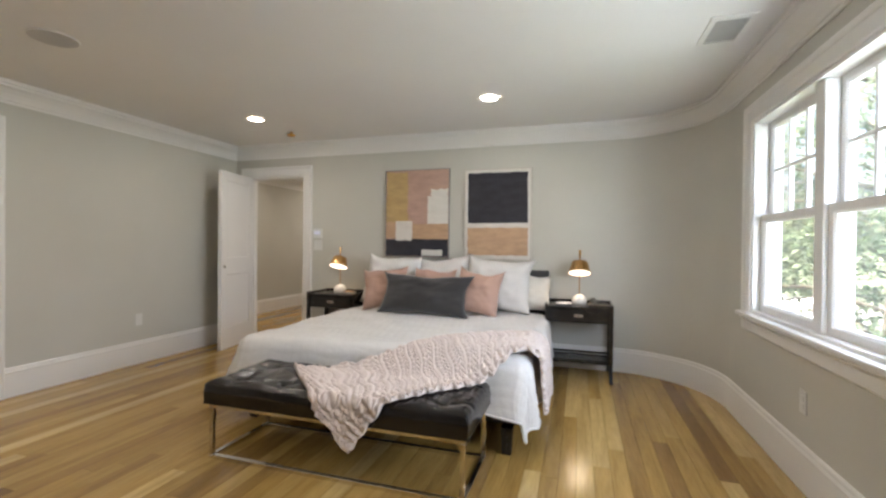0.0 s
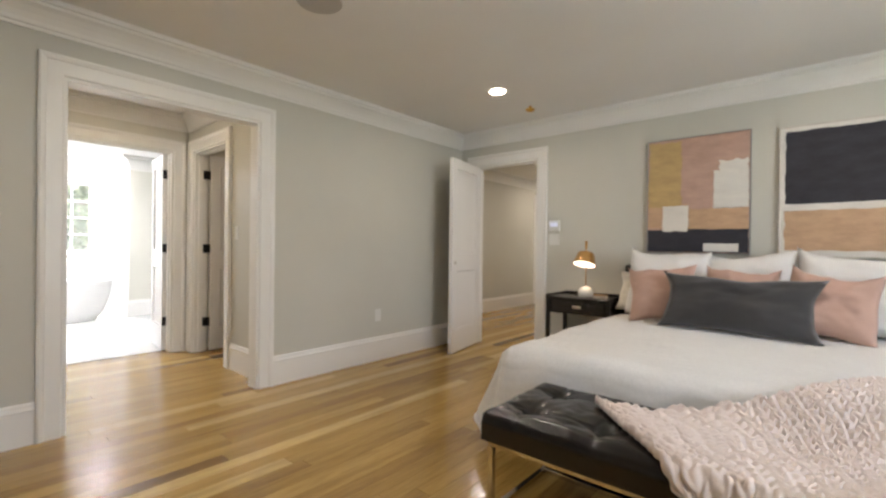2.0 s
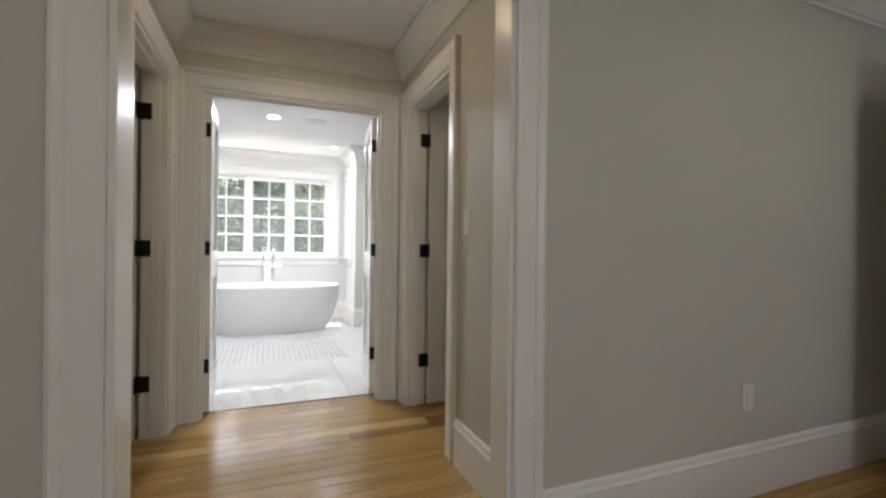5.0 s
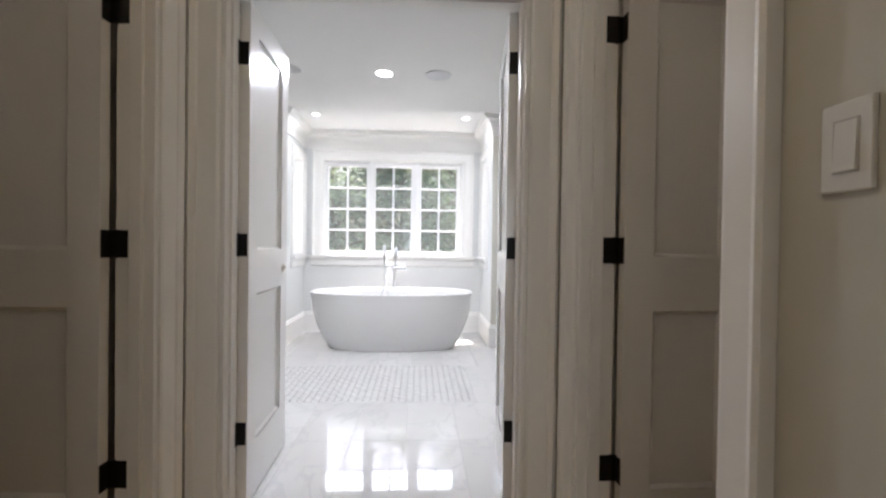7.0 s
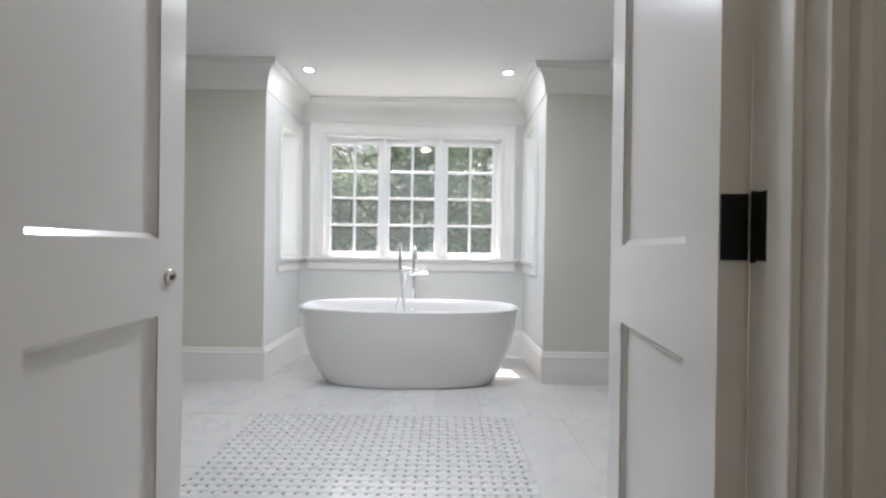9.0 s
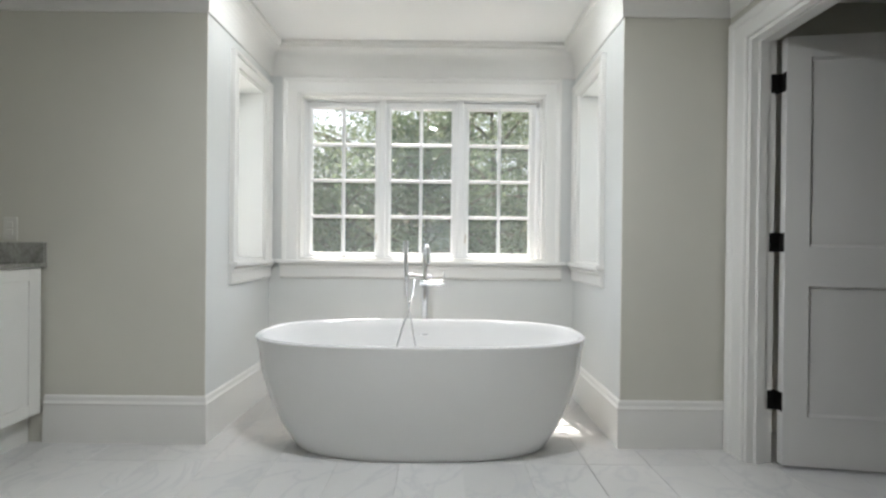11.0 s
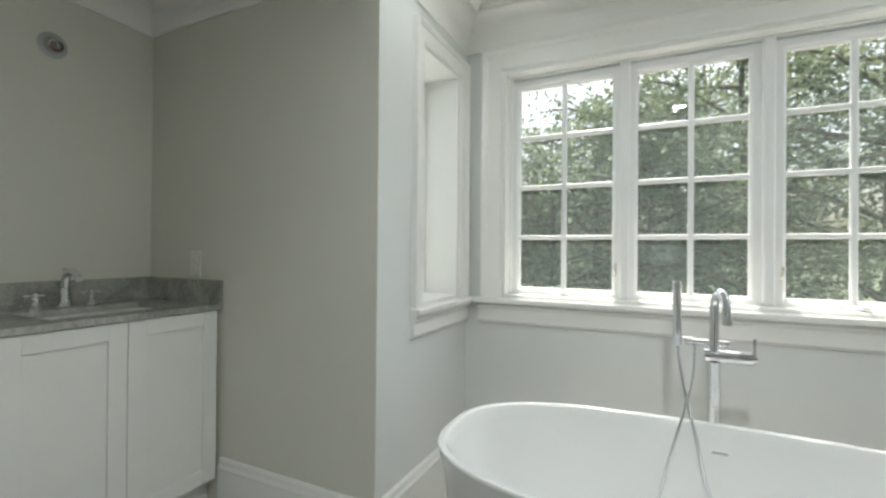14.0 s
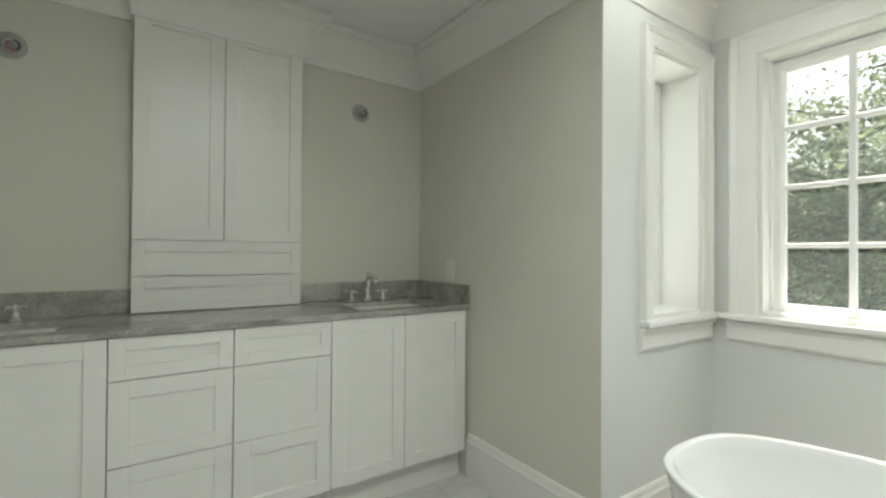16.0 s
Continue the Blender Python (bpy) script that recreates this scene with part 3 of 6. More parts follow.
def sash(top, x0, x1, z0, z1, y, cols, rows, fr=0.045, mun=0.021, name="sash"):
    """A sash with its bars and one pane for each light."""
    bm = bmesh.new()
    sweep(bm, [(0, y), (0, y + 0.04), (-fr, y + 0.04), (-fr, y + 0.012), (-fr + 0.012, y)], [(x0, z0), (x0, z1), (x1, z1), (x1, z0)], True, lambda a, b, h: (a, h, b))
    s = part(name, finish(bm), WINP, top)
    gx0, gx1, gz0, gz1 = x0 + fr, x1 - fr, z0 + fr, z1 - fr
    cx = [gx0 + (gx1 - gx0) * i / cols for i in range(cols + 1)]
    cz = [gz0 + (gz1 - gz0) * i / rows for i in range(rows + 1)]
    for x in cx[1:-1]:
        box_part("muntin", (x - mun / 2, x + mun / 2, y + 0.004, y + 0.030, gz0 - 0.002, gz1 + 0.002), WINP, s, 0.004)
    for z in cz[1:-1]:
        box_part("muntin", (gx0 - 0.002, gx1 + 0.002, y + 0.006, y + 0.028, z - mun / 2, z + mun / 2), WINP, s, 0.004)
    for i in range(cols):
        for j in range(rows):
            p = box_part("pane", (cx[i] + (mun / 2 if i else 0), cx[i + 1] - (mun / 2 if i < cols - 1 else 0), y + 0.016, y + 0.019, cz[j] + (mun / 2 if j else 0), cz[j + 1] - (mun / 2 if j < rows - 1 else 0)), GLASS, s, 0)
            p.visible_shadow = False
    return s


# triple casement over the bath
w = BWY[1] - BWY[0]
win = thing("window_1", pose(BXA, BWY[0], 0, 0, 0, 90), "white triple casement window with small panes over the bathtub", "window", kind="structure")
window_trim(win, w, BWZ[0], BWZ[1], 0.22)
gl = 0.10
units = [(0.063, 0.522), (0.636, 1.076), (1.205, 1.642)]
for a, b in units:
    sash(win, a - 0.045, b + 0.045, 0.937, 2.069, gl - 0.016, 2, 4, fr=0.045, mun=0.0235)
bm = bmesh.new()
sweep(bm, [(-0.010, gl - 0.034), (-0.010, gl + 0.05), (-0.034, gl + 0.05), (-0.022, gl - 0.034)], [(0, 0.915), (0, BWZ[1]), (w, BWZ[1]), (w, 0.915)], False, lambda a, b, h: (a, h, b))
part("stop", finish(bm), WINP, win)
for x in (0.579, 1.1405):
    bm = bmesh.new()
    box(bm, x - 0.022, x + 0.022, gl - 0.040, gl + 0.04, BWZ[0] + 0.018, BWZ[1] - 0.014)
    part("mullion", finish(bm, 0.006), WINP, win)
for x in (0.28, 1.44):
    bm = bmesh.new()
    box(bm, x - 0.05, x + 0.05, gl - 0.055, gl - 0.02, 0.948, 0.966)
    tube(bm, [(x + 0.02, gl - 0.055, 0.958), (x + 0.005, gl - 0.075, 0.964), (x - 0.035, gl - 0.078, 0.966)], 0.005, 8)
    part("crank", finish(bm, 0.003), WINP, win)
for x in (0.54, 1.18):
    bm = bmesh.new()
    tube(bm, [(x, gl - 0.045, 1.06), (x, gl - 0.06, 1.075), (x + 0.004, gl - 0.062, 1.12)], 0.006, 8)
    part("lock_lever", finish(bm, smooth=True), NICKEL, win, "small nickel lock lever")

# narrow side windows of the alcove
for nm, m in (("window_2", pose(AWX[1], AY0, 0, 0, 0, 180)), ("window_3", pose(AWX[0], AY1, 0, 0, 0, 0))):
    ww = AWX[1] - AWX[0]
    win = thing(nm, m, "narrow white window in the side of the bath alcove", "window", kind="structure")
    window_trim(win, ww, AWZ[0], AWZ[1], 0.23, ear=0.012, cw=0.72)
    sash(win, 0.014, ww - 0.014, 0.948, 2.056, 0.182, 1, 4, fr=0.04, mun=0.022)

# double-hung windows of the bedroom
w = WY[1] - WY[0]
win = thing("window_4", pose(XE, WY[1], 0, 0, 0, -90), "white double-hung windows, six panes over one", "window", kind="structure")
window_trim(win, w, WZ[0], WZ[1], 0.16)
uw = w / 3
for i in range(3):
    a, b = i * uw + (0.02 if i == 0 else 0.045), (i + 1) * uw - (0.02 if i == 2 else 0.045)
    sash(win, a, b, 1.40, 2.04, 0.085, 3, 2, fr=0.045, name="upper_sash")
    sash(win, a, b, 0.808, 1.435, 0.042, 1, 1, fr=0.05, name="lower_sash")
    if i:
        box_part("mullion", (i * uw - 0.045, i * uw + 0.045, 0.02, 0.15, WZ[0] + 0.018, WZ[1] - 0.014), WINP, win, 0.005)

# ---- bathtub ----
TUBM = plain("tub_acrylic", (0.82, 0.82, 0.81), 0.12, vary=0.01, wear=0.01, scale=2, bumps=0.0)


def bathtub():
    top = thing("bathtub", pose(-9.03, 1.868, 0), "freestanding white oval bathtub on a marble floor", "bathtub")

    def ring(bm, hx, hy, z, p=2.6, n=72, dx=0.0):
        vs = []
        for i in range(n):
            a = 2 * math.pi * i / n
            c, s = math.cos(a), math.sin(a)
            vs.append(bm.verts.new((dx + hx * math.copysign(abs(c) ** (2 / p), c), hy * math.copysign(abs(s) ** (2 / p), s), z)))
        return vs
    prof = [(0.205, 0.60, 0.004), (0.222, 0.632, 0.0), (0.232, 0.652, 0.015), (0.276, 0.716, 0.12), (0.324, 0.776, 0.27), (0.360, 0.811, 0.41), (0.376, 0.819, 0.52), (0.388, 0.830, 0.572), (0.390, 0.833, 0.580), (0.387, 0.830, 0.585),
            (0.370, 0.812, 0.585), (0.365, 0.807, 0.580), (0.356, 0.795, 0.54), (0.326, 0.755, 0.40), (0.288, 0.705, 0.26), (0.245, 0.635, 0.17), (0.19, 0.55, 0.135), (0.10, 0.40, 0.125)]
    bm = bmesh.new()
    rings = [ring(bm, hx, hy, z, 2.3 + 0.5 * min(1, z / 0.58)) for hx, hy, z in prof]
    n = len(rings[0])
    for a, b in zip(rings, rings[1:]):
        for i in range(n):
            bm.faces.new((a[i], a[(i + 1) % n], b[(i + 1) % n], b[i]))
    bm.faces.new(rings[0][::-1])
    bm.faces.new(rings[-1])
    part("tub_shell", finish(bm, smooth=True), TUBM, top, flat=50)
    bm = bmesh.new()
    box(bm, -0.362, -0.341, -0.026, 0.022, 0.494, 0.503)
    part("overflow", finish(bm, 0.003), CHROME, top, "slim chrome overflow slot")


bathtub()

# ---- lamps and fittings in walls and ceilings ----
TRIMRING = plain("lamp_trim", (0.78, 0.78, 0.76), 0.4, vary=0.01)
GRILLE = plain("speaker_grille", (0.50, 0.49, 0.47), 0.7, vary=0.04, grain=500, bumps=0.5)
BRASS = plain("brushed_brass", (0.72, 0.42, 0.17), 0.24, 1.0, vary=0.06, grain=150, bumps=0.03)
LCD = glowing("blue_display", (0.45, 0.6, 1.0), 0.07)


def recessed(x, y, watts, color, r=0.062, glow=None, group="recessed lights"):
    """A ceiling downlight: a ring, a glowing lens and the light that it gives."""
    top = thing("recessed_light", pose(x, y, HC - 0.004), "round recessed ceiling light, switched on", "ceiling light", group)
    bm = bmesh.new()
    lathe(bm, [(r + 0.014, 0.0), (r + 0.012, -0.005), (r + 0.002, -0.007), (r, -0.003), (r, 0.0)], 32)
    part("trim_ring", finish(bm, smooth=True), TRIMRING, top)
    bm = bmesh.new()
    lathe(bm, [(0, -0.0015), (r, -0.0015), (r, 0.0), (0, 0.0)], 32)
    part("lens", finish(bm), glow or BULB, top, "glowing lens")
    d = bpy.data.lights.new("downlight", "AREA")
    d.shape, d.size, d.energy, d.color, d.spread = "DISK", r * 2, watts, color, radians(178)
    lo = new("downlight", d)
    lo.parent = top
    lo.location = (0, 0, -0.010)
    return top


WARM = (1.0, 0.92, 0.80)
for x in (-3.13, -0.82):
    for y in (4.05, 1.92, -0.3):
        recessed(x, y, BED_W, WARM)
recessed(-5.237, 1.985, VEST_W, (1.0, 0.78, 0.47))
# unseen closet downlights, added to brighten the open closet doors
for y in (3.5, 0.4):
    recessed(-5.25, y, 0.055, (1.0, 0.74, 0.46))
recessed(-7.93, 1.846, BATH_W, (0.93, 0.965, 1.0), glow=BULBC)
recessed(-9.11, 1.04, BATH_W * 0.07, (0.93, 0.965, 1.0), r=0.034, glow=BULBC)
recessed(-9.11, 2.62, BATH_W * 0.07, (0.93, 0.965, 1.0), r=0.034, glow=BULBC)
for x, y in ((-4.7, 6.2), (-4.58, 8.6), (-2.6, 6.2)):
    recessed(x, y, HALL_W, (1.0, 0.88, 0.74))


def ceiling_speaker(x, y, r, name="ceiling_speaker", mat=None):
    top = thing(name, pose(x, y, HC - 0.004), "round flush speaker grille in the ceiling", "speaker", "ceiling speakers")
    bm = bmesh.new()
    lathe(bm, [(0, -0.008), (r * 0.96, -0.008), (r * 0.96, 0), (0, 0)], 40)
    part("grille", finish(bm), mat or GRILLE, top)
    bm = bmesh.new()
    lathe(bm, [(r * 0.96, 0), (r * 0.96, -0.009), (r, -0.006), (r, 0)], 40)
    part("rim", finish(bm), TRIMRING, top)


ceiling_speaker(-3.11, 2.30, 0.125)
ceiling_speaker(-7.93, 2.275, 0.105, mat=plain("pale_grille", (0.66, 0.67, 0.68), 0.7, grain=500, bumps=0.4))
ceiling_speaker(-7.90, 1.132, 0.075, mat=plain("fan_grille", (0.55, 0.55, 0.55), 0.6, grain=300, bumps=0.4))

top = thing("sprinkler_head", pose(-3.11, 4.57, HC), "small round brass sprinkler cap hanging just below the ceiling", "sprinkler")
bm = bmesh.new()
lathe(bm, [(0, 0), (0.013, 0), (0.013, -0.030), (0, -0.030)], 16)
part("stem", finish(bm), BRASS, top)
bm = bmesh.new()
lathe(bm, [(0, -0.052), (0.030, -0.050), (0.040, -0.042), (0.042, -0.030), (0, -0.030)], 24)
part("cap", finish(bm, smooth=True), plain("orange_brass", (0.55, 0.30, 0.06), 0.35, 0.7), top, flat=40)


def vent(x, y, w, h, rz):
    top = thing("ceiling_vent", pose(x, y, HC, 0, 0, rz), "white louvred air vent in the ceiling", "vent")
    bm = bmesh.new()
    sweep(bm, [(0, 0), (0, -0.006), (-0.03, -0.010), (-0.03, 0)], [(-w / 2, -h / 2), (-w / 2, h / 2), (w / 2, h / 2), (w / 2, -h / 2)], True)
    part("frame", finish(bm), TRIMRING, top)
    bm = bmesh.new()
    box(bm, -w / 2 + 0.028, w / 2 - 0.028, -h / 2 + 0.028, h / 2 - 0.028, -0.001, 0)
    part("backing", finish(bm), plain("vent_dark", (0.10, 0.10, 0.10), 0.7), top)
    n = 12
    for i in range(n):
        yy = -h / 2 + 0.034 + (h - 0.068) * (i + 0.5) / n
        bm = bmesh.new()
        v = box(bm, -w / 2 + 0.03, w / 2 - 0.03, yy - 0.0042, yy + 0.0042, -0.008, -0.006)
        part("slat", finish(bm), TRIMRING, top)


vent(0.665, 3.29, 0.22, 0.34, 0)


def plate(name, m, w, h, label, rockers=0, sockets=0, category="switch", mat=None):
    """A wall plate; local x along the wall to the viewer's right, y into the wall, z up."""
    top = thing(name, m, label, category)
    bm = bmesh.new()
    box(bm, -w / 2, w / 2, -0.006, 0, -h / 2, h / 2)
    part("plate", finish(bm, 0.003, segments=2), mat or PLASTIC, top)
    for i in range(rockers):
        x = (i - (rockers - 1) / 2) * 0.046
        # grey insert that draws the shadow line round the rocker
        bm = bmesh.new()
        box(bm, x - 0.0185, x + 0.0185, -0.0064, -0.005, -0.0355, 0.0355)
        part("rocker_shadow", finish(bm), GRILLE, top, "grey plate standing in for the shadow line round the rocker")
        bm = bmesh.new()
        v = box(bm, x - 0.016, x + 0.016, -0.010, -0.005, -0.033, 0.033)
        for q in v:
            if q.co.z > 0 and q.co.y < -0.008:
                q.co.y += 0.003
        part("rocker", finish(bm, 0.001), PLASTIC, top)
    for i in range(sockets):
        z = (i - (sockets - 1) / 2) * 0.04
        bm = bmesh.new()
        box(bm, -0.017, 0.017, -0.009, -0.005, z - 0.016, z + 0.016)
        part("socket", finish(bm, 0.003), mat or PLASTIC, top)
    return top


WESTM, NORTHM, EASTM, SOUTHM = 90, 0, -90, 180
plate("light_switch", pose(XW, 1.095, 1.212, 0, 0, WESTM), 0.163, 0.112, "white three-gang rocker switch plate", 3)
plate("wall_outlet", pose(XW, 3.80, 0.44, 0, 0, WESTM), 0.072, 0.118, "white double socket above the baseboard", 0, 2, "outlet")
plate("wall_outlet", pose(XE, 3.15, 0.44, 0, 0, EASTM), 0.072, 0.118, "white double socket above the baseboard", 0, 2, "outlet")
plate("light_switch", pose(-4.945, VY1, 1.215, 0, 0, NORTHM), 0.072, 0.118, "white single rocker switch", 1)
plate("light_switch", pose(-5.03, VY0, 1.222, 0, 0, SOUTHM), 0.072, 0.118, "white single rocker switch", 1)
plate("wall_outlet", pose(BXP, -0.255, 1.10, 0, 0, WESTM), 0.072, 0.118, "pale grey socket above the vanity splashback", 0, 2, "outlet", plain("pale_grey_plastic", (0.72, 0.71, 0.66), 0.45, vary=0.02))
plate("blank_plate", pose(-3.115, YN, 1.205, 0, 0, NORTHM), 0.115, 0.115, "white blank wall plate below the keypad", 0, 0, "wall plate")
pad = thing("alarm_keypad", pose(-3.115, YN, 1.345, 0, 0, NORTHM), "white alarm keypad with a lit blue display", "keypad")
bm = bmesh.new()
box(bm, -0.06, 0.06, -0.024, 0, -0.055, 0.055)
part("case", finish(bm, 0.005, segments=2), PLASTIC, pad)
bm = bmesh.new()
box(bm, -0.040, 0.040, -0.0265, -0.024, -0.008, 0.032)
part("display", finish(bm, 0.001), LCD, pad, "lit pale blue display")

th = thing("thermostat", pose(XW, 1.13, 1.502, 0, 0, WESTM), "round white thermostat showing 73", "thermostat")
bm = bmesh.new()
lathe(bm, [(0, 0), (0.041, 0), (0.042, 0.008), (0.040, 0.020), (0.036, 0.024), (0, 0.024)], 36, pose(0, 0, 0, 90))
part("body", finish(bm, smooth=True), PLASTIC, th, flat=40)
bm = bmesh.new()
lathe(bm, [(0, 0.0235), (0.033, 0.0235), (0.033, 0.0255), (0, 0.0255)], 36, pose(0, 0, 0, 90))
part("face", finish(bm), plain("thermostat_face", (0.42, 0.42, 0.47), 0.2), th, "grey-violet glass face")
txt = bpy.data.curves.new("digits", "FONT")
txt.body, txt.size, txt.align_x, txt.align_y, txt.extrude = "73", 0.026, "CENTER", "CENTER", 0.0004
txt.materials.append(LCD)
tob = new("digits", txt)
tob.parent = th
tob.matrix_local = pose(0, -0.027, 0, 90)


def junction_box(x):
    top = thing("wall_lamp_box", pose(x, BY0, 2.01, 0, 0, SOUTHM), "open round electrical box with coiled wires", "electrical box", "electrical boxes over the sinks")
    bm = bmesh.new()
    lathe(bm, [(0.034, 0.002), (0.050, 0.002), (0.052, -0.0), (0.052, 0.004), (0.034, 0.006)], 28, pose(0, 0, 0, 90))
    part("rim", finish(bm), plain("grey_steel", (0.42, 0.42, 0.42), 0.4, 0.8), top)
    bm = bmesh.new()
    lathe(bm, [(0, 0.001), (0.036, 0.001), (0.036, 0.003), (0, 0.003)], 24, pose(0, 0, 0, 90))
    part("back", finish(bm), plain("box_back", (0.34, 0.32, 0.30), 0.6), top)
    for k, c in enumerate(((0.62, 0.61, 0.58), (0.40, 0.16, 0.12), (0.06, 0.055, 0.05))):
        bm = bmesh.new()
        pts = [(0.018 * math.cos(a + 2.1 * k) + 0.006 * k, -0.006 - 0.012 * abs(math.sin(a * 0.7)), 0.018 * math.sin(a + 2.1 * k)) for a in [i * 0.45 for i in range(9)]]
        tube(bm, pts, 0.003, 6)
        part("wire", finish(bm, smooth=True), plain("wire", c, 0.5), top)


junction_box(-8.583)
junction_box(-7.10)

# stair rail in the hall
rail = thing("handrail", pose(0, 0, 0), "oak stair handrail on metal brackets", "handrail")
bm = bmesh.new()
pts = [(-4.23, 6.96, 0.915), (-4.19, 6.955, 0.91), (-4.145, 6.95, 0.885), (-3.90, 6.95, 0.49), (-3.49, 6.95, -0.15)]
tube(bm, pts, 0.028, 12)
part("rail", finish(bm, smooth=True), plain("rail_oak", (0.42, 0.28, 0.13), 0.35, vary=0.15, scale=8), rail, flat=50)
bm = bmesh.new()
tube(bm, [(-3.91, 7.05, 0.42), (-3.91, 6.97, 0.41), (-3.91, 6.95, 0.46)], 0.008, 8)
part("bracket", finish(bm, smooth=True), NICKEL, rail)

# ---- bedroom furniture ----
DUVET = cloth("white_quilt", (0.79, 0.775, 0.75), 90, 0.9, 0.03, 0.05, 0.5)
LINEN = cloth("white_linen", (0.80, 0.78, 0.75), 350, 0.9, 0.04, 0.05)
CREAM = cloth("cream_linen", (0.78, 0.73, 0.65), 350, 0.9, 0.04, 0.05)
PINK = cloth("dusty_pink_cloth", (0.55, 0.355, 0.28), 420, 0.9, 0.08, 0.12)
VELVET = cloth("charcoal_velvet", (0.030, 0.028, 0.028), 500, 0.75, 0.5, 0.35, 0.25)
HEADB = cloth("dark_grey_upholstery", (0.055, 0.051, 0.050), 500, 0.85, 0.15, 0.1)
KNIT = cloth("blush_chunky_wool", (0.78, 0.67, 0.61), 160, 0.98, 0.08, 0.1, 0.5)
LEATHER = plain("black_leather", (0.010, 0.0082, 0.0075), 0.15, vary=0.35, scale=4, grain=130, bumps=0.3, wear=0.06)
LEATHER.node_tree.nodes["Principled BSDF"].inputs["Specular IOR Level"].default_value = 0.5
ESPRESSO = plain("black_lacquered_wood", (0.014, 0.012, 0.011), 0.26, vary=0.3, scale=5, grain=60, bumps=0.05)
STEEL = plain("polished_steel", (0.74, 0.72, 0.69), 0.14, 1.0, vary=0.05, bumps=0.02)
BXC, BHW, BY_F, BY_H, BTOP = -1.38, 0.965, 3.05, 4.98, 0.575


def bed():
    top = thing("bed", pose(BXC, 0, 0), "king bed with a dark upholstered headboard and dark legs", "bed")
    bm = bmesh.new()
    box(bm, -0.99, 0.99, 4.985, 5.085, 0.10, 0.975)
    part("headboard", finish(bm, 0.02, segments=3), HEADB, top, "dark grey upholstered headboard")
    bm = bmesh.new()
    box(bm, -0.95, 0.95, 3.07, 4.98, 0.16, 0.30)
    part("bed_base", finish(bm, 0.012), HEADB, top)
    bm = bmesh.new()
    box(bm, -0.955, 0.955, 3.06, 4.98, 0.302, 0.548)
    part("mattress", finish(bm, 0.05, segments=3), LINEN, top, "white mattress")
    for x, y in ((-0.89, 3.05), (0.89, 3.05), (-0.89, 4.9), (0.89, 4.9)):
        bm = bmesh.new()
        v = box(bm, x - 0.035, x + 0.035, y - 0.035, y + 0.035, 0, 0.16)
        for q in v:
            if q.co.z < 0.01:
                q.co.x, q.co.y = x + (q.co.x - x) * 0.8, y + (q.co.y - y) * 0.8
        part("leg", finish(bm, 0.004), ESPRESSO, top)


def drape(ex, ey, r, lean=0.06):
    """How far out and down cloth lies that reaches ex, ey past the edges of a flat top."""
    e = math.hypot(ex, ey)
    if e < 1e-9:
        return 0.0, 0.0, 0.0
    if e < r * math.pi / 2:
        out, down = r * math.sin(e / r), r * (1 - math.cos(e / r))
    else:
        out, down = r + (e - r * math.pi / 2) * lean, r + (e - r * math.pi / 2) * (1 - 0.4 * lean * lean)
    return out * ex / e, out * ey / e, down


